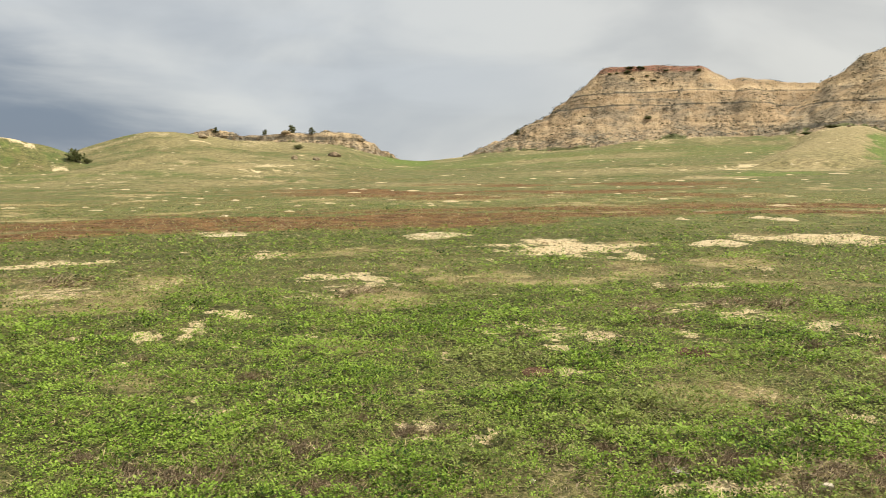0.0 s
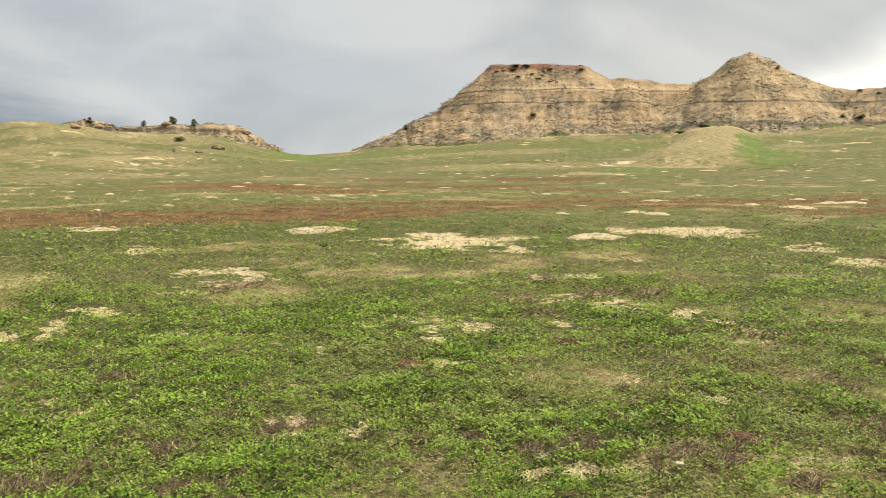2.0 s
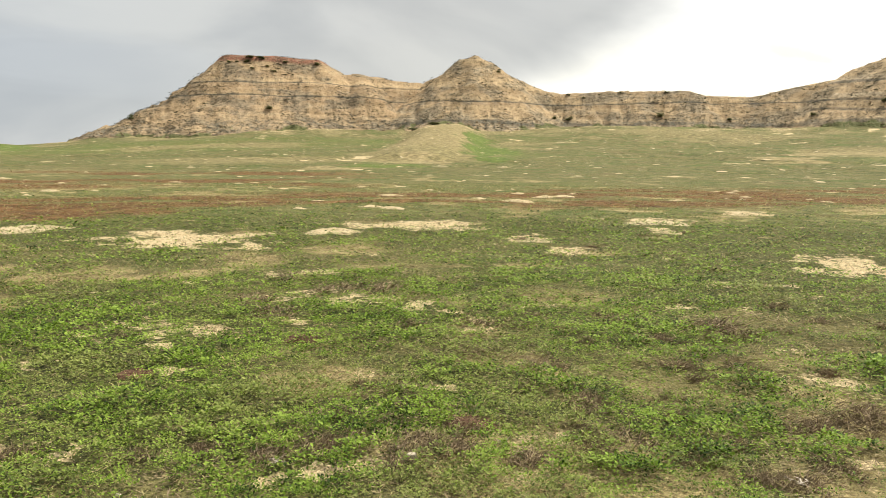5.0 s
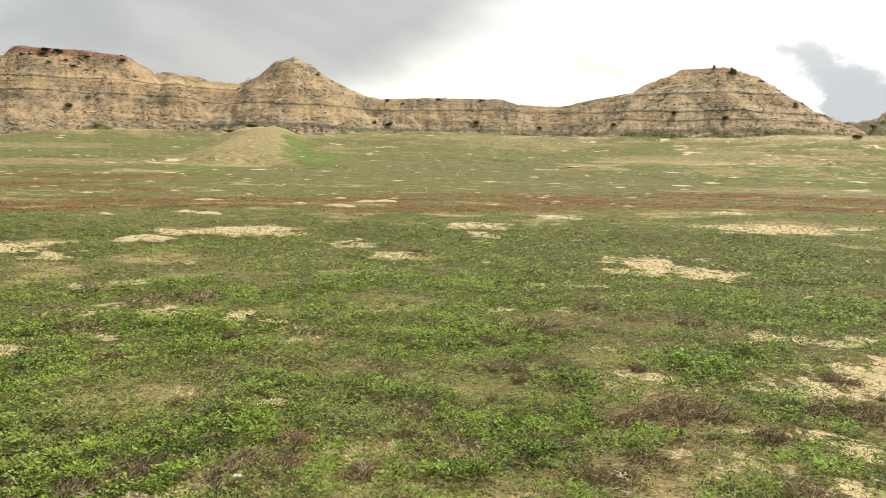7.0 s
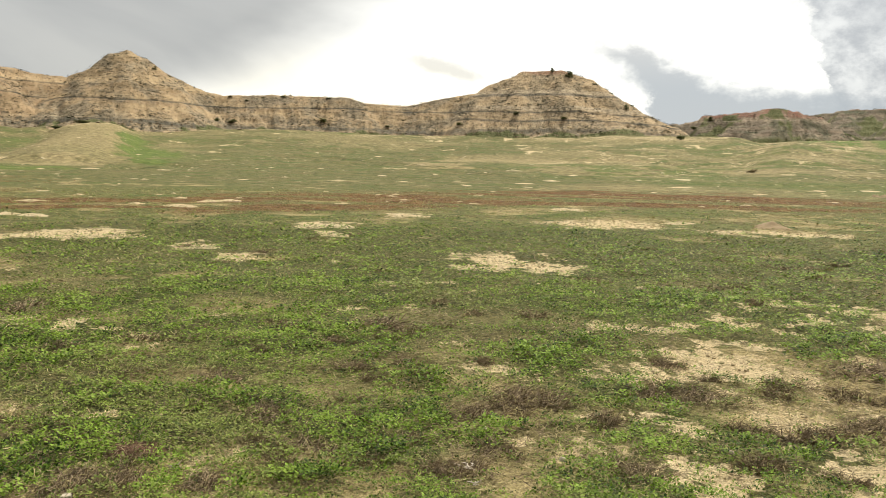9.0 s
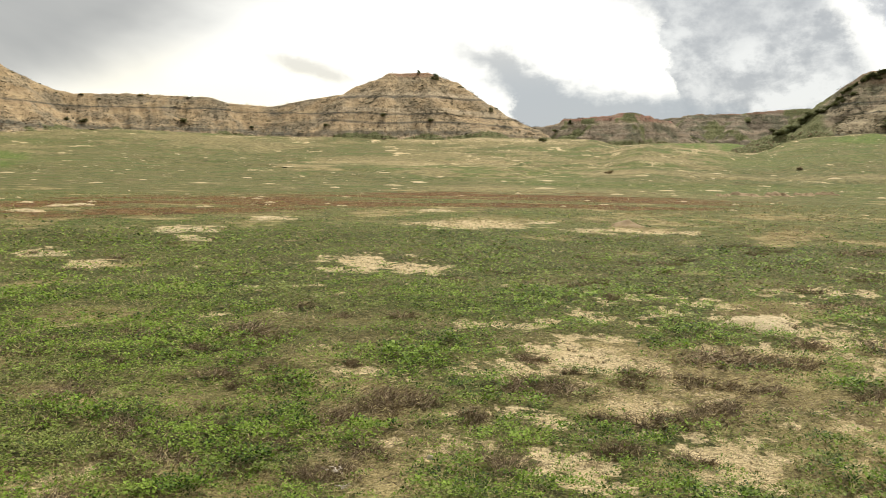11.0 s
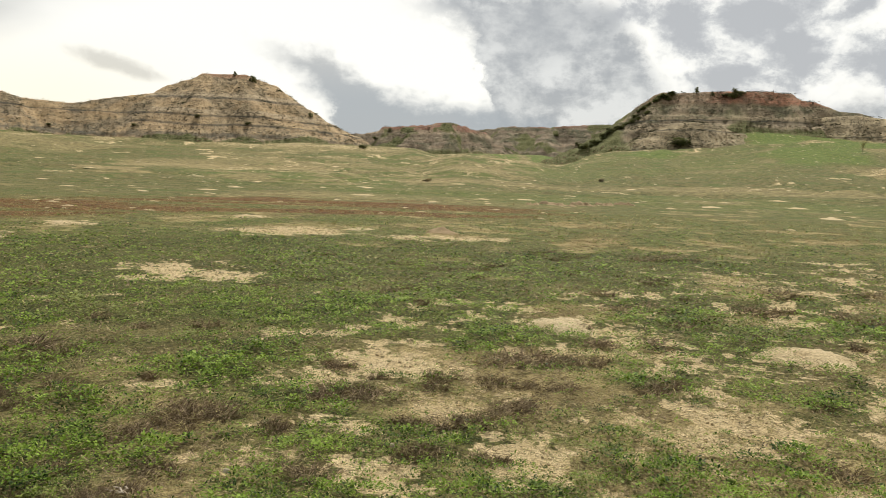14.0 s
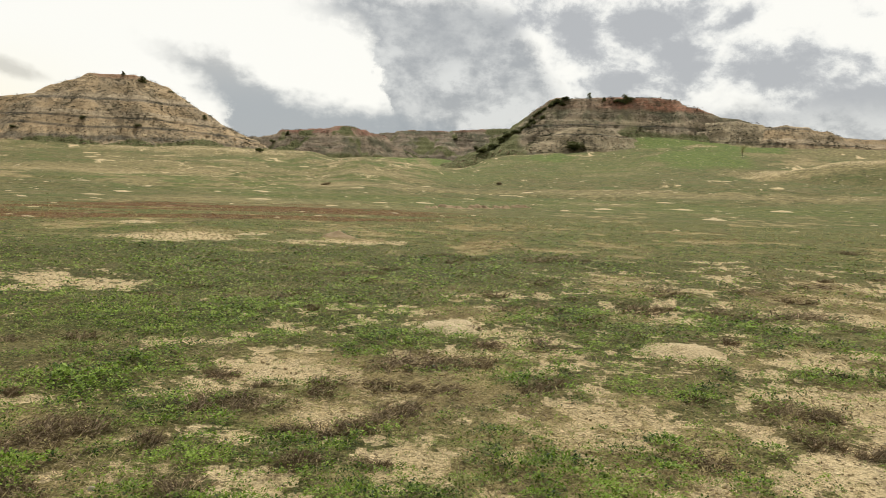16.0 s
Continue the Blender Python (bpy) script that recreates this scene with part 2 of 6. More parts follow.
def ground_z(x, y):
    b, r = polar(x, y)
    e = (np.interp(b - 1.3, FOOT_B, FOOT_E) + 2 * np.interp(b, FOOT_B, FOOT_E) + np.interp(b + 1.3, FOOT_B, FOOT_E)) / 4
    top = EYE_Z + 250 * np.tan(np.radians(e))
    u = np.clip((r - 40) / 210, 0, None)
    z = top * np.where(u < 1, np.minimum(u, 1) ** 2.15, 1 + 0.10 * (1 - np.exp(-2 * (u - 1))))
    hollow, side = side_valley(b, r)
    z = z + (hollow - z) * side
    near = smooth(r, 60, 25)
    z = z + 0.05 * near * fbm(x, y, 3.1, 3, 5) + 0.018 * near * fbm(x, y, 0.45, 3, 9)
    z = z + (1 - near) * 0.5 * np.minimum(u, 1) * fbm(x, y, 26, 4, 12)
    z = z + 0.045 * side_banks(x, y, r)
    for nodes, k in ((KNOLL, 0.55), (SPUR, 0.50), (SAND_SPUR, 0.30), (APRON, 0.24)):
        z = np.maximum(z, ridge(x, y, nodes, k, 14.0, 2.0, 3 * fbm(x, y, 20, 2, 31), 6.0)[0])
    return z


# bare sandy ground: x, y, half width across the view from the middle of the meadow, half depth
BARE_A = [(-5.22, 20.93, 0.61, 0.99), (-2.78, 15.29, 0.44, 0.66), (-1.04, 12.1, 0.51, 0.37), (-0.4, 11.65, 0.24, 0.43), (-1.85, 8.23, 0.13, 0.28),
          (-1.8, 8.95, 0.22, 0.13), (-1.79, 7.78, 0.11, 0.16), (-1.51, 8.78, 0.19, 0.08), (-2.14, 7.76, 0.2, 0.23), (2.98, 16.43, 1.26, 1.51),
          (4.02, 14.48, 0.31, 0.54), (3.51, 10.96, 0.14, 0.24), (4.09, 10.76, 0.38, 0.33), (8.65, 18.04, 1.49, 1.28), (1.5, 8.11, 0.14, 0.17),
          (2.22, 7.65, 0.18, 0.25), (3.01, 7.82, 0.12, 0.21), (4.29, 7.87, 0.23, 0.2), (4.52, 7.48, 0.14, 0.17), (1.68, 7.1, 0.11, 0.08),
          (1.65, 6.26, 0.05, 0.09), (3.33, 5.16, 0.13, 0.12), (2.4, 4.04, 0.04, 0.05), (1.9, 4, 0.04, 0.04)]
BARE_B = [(2.11, 4.05, 0.06, 0.04), (-5.79, 14.23, 0.65, 0.3), (-3.34, 11.19, 0.21, 0.3), (-6.56, 13.96, 0.55, 0.5), (0.96, 4.79, 0.08, 0.07),
          (9.33, 14.05, 0.45, 0.55), (8.81, 11.86, 0.27, 0.66), (4.47, 7.03, 0.19, 0.1), (2.51, 4, 0.05, 0.04), (3.49, 3.91, 0.08, 0.06),
          (14.68, 16.83, 0.75, 1.05), (13.04, 14.24, 0.32, 0.71), (19.32, 18.06, 0.72, 1.35), (11.67, 8.63, 0.68, 1.09), (11.97, 7.6, 0.51, 0.69),
          (21.42, 12.44, 1.67, 1.73), (2.23, 7.5, 0.15, 0.15), (7.48, 6.49, 0.11, 0.22), (8.35, 3.92, 0.34, 0.23), (8.24, 3.08, 0.43, 0.15),
          (7.49, 2.94, 0.47, 0.49), (6.93, 3.26, 0.23, 0.33), (7.29, 2.28, 0.25, 0.42), (6.34, 1.93, 0.19, 0.17)]
BARE_C = [(10.16, 2.43, 0.18, 0.2), (10.06, 1.78, 0.35, 0.37), (8.2, 0.75, 0.13, 0.18), (6.66, 0.77, 0.11, 0.12), (7.16, 0.47, 0.12, 0.12),
          (5.9, 0.67, 0.12, 0.11), (4.85, 3.06, 0.06, 0.06), (22.2, 7.57, 1.73, 0.9), (9.05, 11.78, 0.24, 0.74), (9.2, 7.64, 0.31, 0.15),
          (8.23, 1.31, 0.09, 0.12), (9.6, -0.62, 0.33, 0.43), (10.14, -1.12, 0.23, 0.21), (9.41, -1.54, 0.33, 0.34), (6.92, -0.85, 0.17, 0.21),
          (7.55, -0.86, 0.13, 0.1), (6.05, -1.05, 0.15, 0.15), (5.91, -1.25, 0.14, 0.11), (5.64, -0.42, 0.13, 0.14), (6.62, -0.24, 0.09, 0.11),
          (6.21, 0.37, 0.1, 0.2), (6.27, 2.08, 0.15, 0.19), (5.09, 2.19, 0.08, 0.06), (5.23, 0.71, 0.11, 0.06)]
BARE_D = [(7.06, 0.54, 0.06, 0.12), (7.61, 0.28, 0.18, 0.14), (7.41, -1.73, 0.09, 0.24), (5.17, 1.21, 0.04, 0.06)]
BARE = BARE_A + BARE_B + BARE_C + BARE_D
# worn ground with sand showing between the plants: the same
THIN_A = [(3.34, 9.11, 0.38, 0.33), (3.95, 8.57, 0.37, 0.44), (-0.59, 10.6, 0.51, 0.6), (-4.56, 10.62, 0.66, 0.69), (6.68, 3.4, 0.32, 0.42),
          (5.97, 4.04, 0.35, 0.23), (1.86, 7.77, 0.32, 0.62), (6.68, 2.21, 0.25, 0.21), (6.79, 1.74, 0.25, 0.24), (6.57, 1.03, 0.23, 0.19),
          (5.75, 2.58, 0.22, 0.18), (6.14, 1.33, 0.22, 0.14), (9.97, 0.98, 0.5, 0.33), (6.45, 0.41, 0.11, 0.17), (6.62, 2.68, 0.34, 0.12),
          (8.19, -1.22, 0.41, 0.27), (8.56, -0.09, 0.48, 0.34), (7, 0.1, 0.29, 0.2), (7.13, -1.47, 0.27, 0.32), (5.94, 1.43, 0.21, 0.15),
          (12.97, -2.59, 0.69, 0.64), (15.94, 0.05, 0.94, 0.82), (5.05, 2.62, 0.23, 0.17)]
THIN = THIN_A
# dry shrubs: the same
SHRUBS_A = [(2.81, 8.99, 0.25, 0.56), (3.86, 9.17, 0.26, 0.45), (3.64, 10.46, 0.33, 0.33), (2.81, 7.99, 0.22, 0.3), (1.65, 4.5, 0.09, 0.13),
          (1.95, 4.3, 0.13, 0.15), (2.19, 4.33, 0.13, 0.14), (2.42, 4.32, 0.13, 0.14), (2.69, 4.12, 0.15, 0.19), (2.82, 4, 0.12, 0.14),
          (0.51, 4.87, 0.06, 0.08), (0.03, 4.53, 0.11, 0.11), (-0.62, 4.09, 0.13, 0.15), (-0.43, 4.13, 0.13, 0.14), (0.08, 4.01, 0.14, 0.09),
          (0.3, 4.02, 0.11, 0.09), (-1.21, 4.4, 0.07, 0.09), (-0.81, 4.13, 0.09, 0.13), (-0.74, 6.08, 0.08, 0.12), (-0.41, 10.34, 0.29, 0.42),
          (-4.93, 11.67, 0.41, 0.6), (2.92, 8.22, 0.23, 0.26), (4.41, 9.01, 0.26, 0.35), (4.23, 5.21, 0.16, 0.21)]
SHRUBS_B = [(6.52, 5.91, 0.22, 0.3), (7.87, 5.1, 0.18, 0.16), (7.79, 6.34, 0.13, 0.26), (9.66, 5.14, 0.14, 0.3), (5.71, 6.39, 0.13, 0.19),
          (5.46, 3.56, 0.17, 0.24), (5.58, 3.33, 0.17, 0.22), (4.18, 2.94, 0.14, 0.19), (3.8, 3.7, 0.18, 0.16), (3.14, 3.7, 0.14, 0.15),
          (2.92, 3.95, 0.13, 0.15), (4.28, 3.47, 0.16, 0.1), (4.52, 2.93, 0.12, 0.14), (5.48, 2.83, 0.13, 0.14), (4.02, 4.36, 0.14, 0.13),
          (5.12, 4.9, 0.19, 0.12), (7.18, 3.23, 0.13, 0.24), (6.2, 2.93, 0.2, 0.18), (6.41, 2.58, 0.25, 0.2), (5.99, 1.89, 0.22, 0.19),
          (5.93, 2.12, 0.09, 0.14), (6.57, 1.53, 0.2, 0.22), (7.85, 1.97, 0.25, 0.25), (8.04, 1.64, 0.23, 0.28)]
SHRUBS_C = [(8.05, 1.33, 0.17, 0.3), (9.09, 1.29, 0.17, 0.26), (7.17, 1.35, 0.17, 0.18), (9.36, 0.88, 0.2, 0.32), (10.67, 0.65, 0.17, 0.34),
          (11.68, 1.43, 0.3, 0.4), (12.1, 1.08, 0.31, 0.4), (4.79, 2.24, 0.15, 0.19), (5.32, 1.84, 0.16, 0.13), (5.37, 3.35, 0.2, 0.2),
          (4.96, 3.51, 0.18, 0.16), (3.94, 4.23, 0.14, 0.13), (6.34, 5.88, 0.22, 0.22), (5.56, 5.68, 0.22, 0.12), (7.55, 5.65, 0.12, 0.25),
          (5.44, 1.42, 0.11, 0.09), (7.41, 0.69, 0.16, 0.21), (6.35, 5.47, 0.18, 0.19), (6.32, 1.58, 0.17, 0.21), (8.14, 1.85, 0.26, 0.33),
          (9.09, 1.44, 0.16, 0.26), (12.52, -0.18, 0.36, 0.34), (8.3, 1.25, 0.12, 0.22), (7.67, 0.59, 0.13, 0.2)]
SHRUBS_D = [(7.32, -1.14, 0.2, 0.31), (7.37, -1.4, 0.18, 0.32), (6.01, -0.46, 0.16, 0.15), (6.51, -1.44, 0.14, 0.3), (6.65, -1.21, 0.15, 0.16),
          (12.53, -2.28, 0.37, 0.56), (12.42, -1.28, 0.29, 0.44), (14.23, -2.55, 0.27, 0.49), (16.8, -3.35, 0.45, 0.5), (19.92, 1.33, 0.53, 0.68),
          (19, 1.89, 0.38, 0.76), (28.04, -6.93, 0.59, 1.69), (6.09, 1.7, 0.15, 0.15), (14.59, -0.66, 0.43, 0.51), (15.32, -2.07, 0.41, 0.54)]
SHRUBS = SHRUBS_A + SHRUBS_B + SHRUBS_C + SHRUBS_D
# taller deep-green clumps of forbs: the same
GREEN_A = [(6.58, 4.03, 0.28, 0.32), (6.24, 3.2, 0.21, 0.15), (3.55, 3.39, 0.17, 0.18), (4.87, 3.2, 0.14, 0.18), (3.19, 3.61, 0.15, 0.14),
          (7.18, 4.02, 0.15, 0.23), (4.64, 3.15, 0.16, 0.2), (5.28, 1.29, 0.24, 0.2), (5.62, 0.73, 0.19, 0.18), (5.69, 0.41, 0.1, 0.16),
          (5.99, 2.65, 0.08, 0.11), (4.02, 4.88, 0.23, 0.25), (4.15, 4.52, 0.22, 0.26), (7.65, 0.86, 0.19, 0.26), (8.22, 0.55, 0.15, 0.2),
          (5.87, 1.61, 0.14, 0.14), (4.06, 3.39, 0.12, 0.1), (6.24, -0.01, 0.31, 0.23), (5.56, 0.33, 0.19, 0.17), (5.73, -0.1, 0.2, 0.21),
          (9.97, -2.08, 0.32, 0.34), (10, -1.6, 0.18, 0.29), (7.74, -0.6, 0.19, 0.21), (8.45, -0.83, 0.11, 0.16)]
GREEN_B = [(6.39, 3.92, 0.25, 0.24), (6.24, 3.4, 0.19, 0.18), (5.87, 2.62, 0.09, 0.13), (5.68, -0.54, 0.15, 0.15)]
GREEN = GREEN_A + GREEN_B


# tan and lush places on the slopes: x, y, half width, half depth
TAN_SPOTS = [(128.0, 84.0, 14, 7), (112.0, 41.0, 7, 8), (91.0, 78.0, 5, 5), (26.6, 83.6, 4.5, 7), (46.0, 105.0, 6, 12), (115.0, 96.0, 12, 9), (98.0, 88.0, 6, 7), (119.0, 84.0, 7, 8), (141.0, 79.0, 7, 8), (151.7, 47.0, 8, 9), (-38.0, 140.0, 5, 10),
             (-19.0, 86.0, 4, 6), (206.9, -41.6, 8, 12), (164.5, -28.4, 6, 6), (192.0, 52.0, 9, 7), (187.0, 66.0, 8, 7)]
LUSH_SPOTS = [(90.0, 172.0, 4.5, 24), (74.0, 134.0, 6.5, 22), (36.0, 92.0, 5, 8), (60.8, 109.8, 3.5, 9), (219.6, -20.0, 14, 30), (268.0, -18.0, 22, 30), (285.0, -25.0, 18, 16), (247.0, -33.0, 12, 20), (236.0, 20.0, 10, 14), (-14.0, 230.0, 10, 30), (16.0, 68.0, 3, 4), (305.0, 82.0, 20, 40), (313.0, 62.0, 16, 40)]


def nearness(x, y, places, size, seed, ragged=0.55, lo=1.15, hi=0.35, least=0.0):
    """1 in the middle of the places, falling to 0 at their ragged edges."""
    found = 0 * x
    for cx, cy, w, d in places:
        far = math.hypot(cx - CX, cy - CY)
        ox, oy = (cx - CX) / far, (cy - CY) / far
        w, d = max(w, least), max(d, least)
        i = np.nonzero(np.hypot(x - cx, y - cy) < 2.4 * max(w, d))[0]
        if len(i):
            lx, ly = x[i], y[i]
            along, across = (lx - cx) * ox + (ly - cy) * oy, (lx - cx) * oy - (ly - cy) * ox
            reach = max(size * w, 0.12)
            q = np.hypot(along / d + ragged * fbm(lx, ly, reach, 3, seed), across / w + ragged * fbm(lx, ly, reach, 3, seed + 7))
            q = q + 0.8 * ragged * fbm(lx, ly, max(0.12, 0.02 * far), 3, seed + 3)
            found[i] = np.maximum(found[i], smooth(q, lo, hi))
    return found


def more_shrubs():
    """Further small dry shrubs in loose drifts over the eastern meadow."""
    rng, found = random.Random(23), []
    while len(found) < 60:
        r, b = 5.5 * (19.0 / 5.5) ** rng.random(), rng.uniform(24, 108)
        x, y = plan(b, r)
        drift = float(fbm(np.array([x]), np.array([y]), 2.2, 3, 91)[0])
        if drift + 0.25 * (b > 60) > rng.uniform(0.1, 0.5):
            w = rng.uniform(0.08, 0.17) * (r / 6) ** 0.5
            found.append((float(x), float(y), w, w))
    while len(found) < 105:
        r, b = 3.9 * (8.0 / 3.9) ** rng.random(), rng.uniform(-28, 60)
        x, y = plan(b, r)
        if rng.random() < (0.25 + 0.75 * (b > 18)) * (1.0 if r < 4.8 else 0.6):
            w = rng.uniform(0.06, 0.13)
            found.append((float(x), float(y), w, w))
    return found


def shrub_shade(x, y):
    """1 under a dry shrub, 0 away from all of them."""
    return nearness(x, y, SHRUBS, 0.8, 47, 0.6, 1.35, 0.4, 0.10)


def thin_country(b, r):
    """The sparse, trampled ground in the east, from 0 to 1."""
    reach = np.interp(b, [60, 80, 96], [9.0, 11.0, 19.0])
    return smooth(b, 46, 74) * smooth(b, 150, 112) * smooth(r, 1.35 * reach, 0.85 * reach)


def greenness(x, y):
    """How green the meadow is by its broad zones with ragged borders, from 0 to 1."""
    b, r = polar(x, y)
    b, r = b + 22.0 * fbm(x, y, 2.6, 3, 92) * smooth(r, 2, 5), r * (1 + 0.32 * fbm(x, y, 2.2, 3, 94))
    near_west = smooth(r, 9.6, 7.2) * smooth(b, 56, 44) * (0.74 + 0.26 * smooth(b, 30, 12)) * (1 - 0.40 * smooth(r, 5.0, 4.2))
    far_east = 0.85 * smooth(r, 7.6, 9.6) * smooth(b, 34, 46) * smooth(b, 98, 82) * smooth(r, 24, 19)
    far_west = (0.58 + 0.34 * smooth(r, 12.5, 15.5)) * smooth(r, 7.2, 9.6) * smooth(b, 46, 34)
    near_east = 0.30 * smooth(r, 9.6, 7.6) * smooth(b, 36, 52)
    far_south = 0.40 * smooth(r, 7.6, 9.6) * smooth(b, 82, 98)
    return near_west + far_east + far_west + near_east + far_south


def cover(x, y):
    """Where the meadow is bare, dry, rust-red and lush, each from 0 to 1."""
    b, r = polar(x, y)
    thin, green = thin_country(b, r), greenness(x, y)
    bare = 0.92 * nearness(x, y, BARE, 0.7, 45, 0.9, 1.52, 0.36, 0.11)
    bare = np.maximum(bare, 0.46 * nearness(x, y, THIN, 0.5, 49, 0.9, 1.8, 0.4))
    scab = smooth(fbm(x, y, 0.62, 5, 51, 0.74) + 0.26 * thin + 0.10 * smooth(b, 84, 96) * smooth(r, 12, 8) - 0.08 * green, 0.20, 0.50) * smooth(r, 40, 20) * (0.55 + 0.3 * thin)
    bare = np.maximum(bare, scab)
    slope_scab = smooth(fbm(x, y, 8.0, 5, 53, 0.66) + 0.30 * fbm(b * 2.2, r / 9, 3.0, 3, 55), 0.36, 0.62) * smooth(r, 60, 110) * 0.75
    dry = smooth(fbm(x, y, 1.9, 4, 61) + 0.34 - 0.62 * green - 0.08 * smooth(r, 14, 18), 0.02, 0.50) * smooth(r, 34, 21)
    dry = np.maximum(dry, smooth(fbm(x, y, 30.0, 4, 63), -0.15, 0.45) * smooth(r, 35, 80) * 0.9)
    dry = np.maximum(dry, 0.85 * smooth(fbm(x, y, 3.4, 5, 65, 0.72), 0.02, 0.40) * smooth(r, 17, 24) * smooth(r, 95, 60))
    for nodes in (SPUR, SAND_SPUR):
        dry = np.maximum(dry, smooth(ridge(x, y, nodes, 0.3, 14.0, 3.0)[1] + 4 * fbm(x, y, 9, 3, 66), 17, 8))
    slope_scab = np.maximum(slope_scab, 0.62 * smooth(ridge(x, y, SAND_SPUR, 0.3, 14.0, 3.0)[1] + 9 * fbm(x, y, 7, 4, 67) + 7 * fbm(b * 0.5, r / 2, 2.0, 3, 68), 16, 4))
    band = r + 4.5 * fbm(x, y, 9.0, 3, 71) * smooth(r, 15, 30)
    inner = np.interp(b, [-40, -5, 12, 30, 45, 60, 75, 90], [20.5, 21, 23, 25, 27, 33, 36, 40])
    outer = np.interp(b, [-40, -5, 12, 30, 45, 60, 75, 90], [30, 31, 36, 41, 49, 62, 60, 45])
    rust = smooth(band, inner - 1.5, inner + 2.5) * smooth(band, outer + 5, outer - 5) * (0.22 + 0.78 * smooth(fbm(b * 0.16, r / 1.1, 2.2, 4, 73, 0.6) + 0.08 * smooth(b, 30, 70), -0.12, 0.22))
    line = smooth(np.abs(band - inner - 2.0 - 1.2 * fbm(x, y, 5.0, 2, 75)), 1.8, 0.5) * (0.5 + 0.5 * smooth(fbm(b * 0.3, r / 6, 2.0, 3, 77), -0.2, 0.2))
    heath = 0.62 * smooth(band, 37, 46) * smooth(band, 92, 66) * smooth(b, 27, 14) * (0.35 + 0.65 * smooth(b, -20, -6)) * smooth(fbm(b * 0.22, r / 4, 2.2, 4, 79, 0.6), -0.25, 0.20)
    brown = 0.30 * smooth(r, 18, 23) * smooth(r, 42, 30) * smooth(b, 66, 80) * smooth(fbm(b * 0.3, r / 2.5, 2.2, 4, 78, 0.65), -0.05, 0.30)
    rust = np.maximum(np.maximum(0.80 * rust, line) * smooth(b, 92, 66), np.maximum(heath, brown))
    lush = 0.45 * smooth(fbm(x, y, 60.0, 3, 81), 0.0, 0.5) * smooth(r, 40, 90) + smooth(r, 24, 18) * np.clip(green + 0.45 * fbm(x, y, 1.3, 3, 83), 0, 1)
    lush = np.maximum(lush, nearness(x, y, GREEN, 0.6, 85, 0.5, 1.3, 0.6))
    for spots, lay in ((TAN_SPOTS, 0), (LUSH_SPOTS, 1)):
        for cx, cy, w, d in spots:
            far = math.hypot(cx - CX, cy - CY)
            ox, oy = (cx - CX) / far, (cy - CY) / far
            i = np.nonzero(np.hypot(x - cx, y - cy) < 2.2 * max(w, d))[0]
            if not len(i):
                continue
            lx, ly = x[i], y[i]
            q = np.hypot(((lx - cx) * ox + (ly - cy) * oy) / d, ((lx - cx) * oy - (ly - cy) * ox) / w) + 0.7 * fbm(lx, ly, 0.5 * w, 4, 87)
            here = smooth(q, 1.15, 0.5)
            if lay:
                lush[i], dry[i], slope_scab[i] = np.maximum(lush[i], here), dry[i] * (1 - here), slope_scab[i] * (1 - here)
            else:
                dry[i], slope_scab[i] = np.maximum(dry[i], here), np.maximum(slope_scab[i], 0.55 * here)
    # the knoll's face: slanting pale washes with green strips between them
    face = smooth(b, -24.8, -26.2) * smooth(r, 156, 164) * smooth(r, 196, 190)
    wash = fbm(0.10 * (r - 160) + 0.40 * b, 0.10 * b, 0.62, 3, 82, 0.5)
    slope_scab = np.maximum(slope_scab * (1 - face), 0.80 * face * smooth(wash + 0.22 * fbm(x, y, 3.0, 3, 80), 0.36, 0.50))
    lush, dry = np.maximum(lush, 0.75 * face * smooth(wash, 0.10, -0.12)), dry * (1 - 0.5 * face)
    rise = smooth(b, 50, 56) * smooth(b, 80, 75) * smooth(r, 75, 105)
    dry = np.maximum(dry, 0.85 * rise * smooth(fbm(x, y, 6.0, 4, 84, 0.62), -0.15, 0.25))
    slope_scab = np.maximum(slope_scab, 0.62 * rise * smooth(fbm(x, y, 5.0, 4, 86, 0.62), 0.05, 0.40))
    west = smooth(b, -4, -12) * smooth(r, 55, 85) * (1 - face)
    dry = np.maximum(dry, 0.80 * west * smooth(fbm(x, y, 14.0, 5, 90, 0.62), -0.30, 0.22))
    slope_scab = np.maximum(slope_scab, 0.60 * west * smooth(fbm(b * 1.2, r / 7, 2.2, 4, 96, 0.62), 0.22, 0.48))
    apron = 0.75 * smooth(b, 26, 30) * smooth(b, 52, 44) * smooth(r, 135, 205) * smooth(fbm(x, y, 7.0, 4, 88, 0.65), -0.25, 0.30)
    dry, slope_scab = np.maximum(dry, apron), np.maximum(slope_scab, 0.55 * apron)
    toe = (1 - smooth(lush, 0.5, 0.85)) * smooth(r, 205, 238) * smooth(fbm(x, y, 12.0, 4, 89, 0.6), -0.25, 0.25)
    dry, slope_scab = np.maximum(dry, 0.9 * toe), np.maximum(slope_scab, 0.6 * toe)
    return bare, np.maximum(dry, slope_scab), rust, np.clip(lush, 0, 1), slope_scab


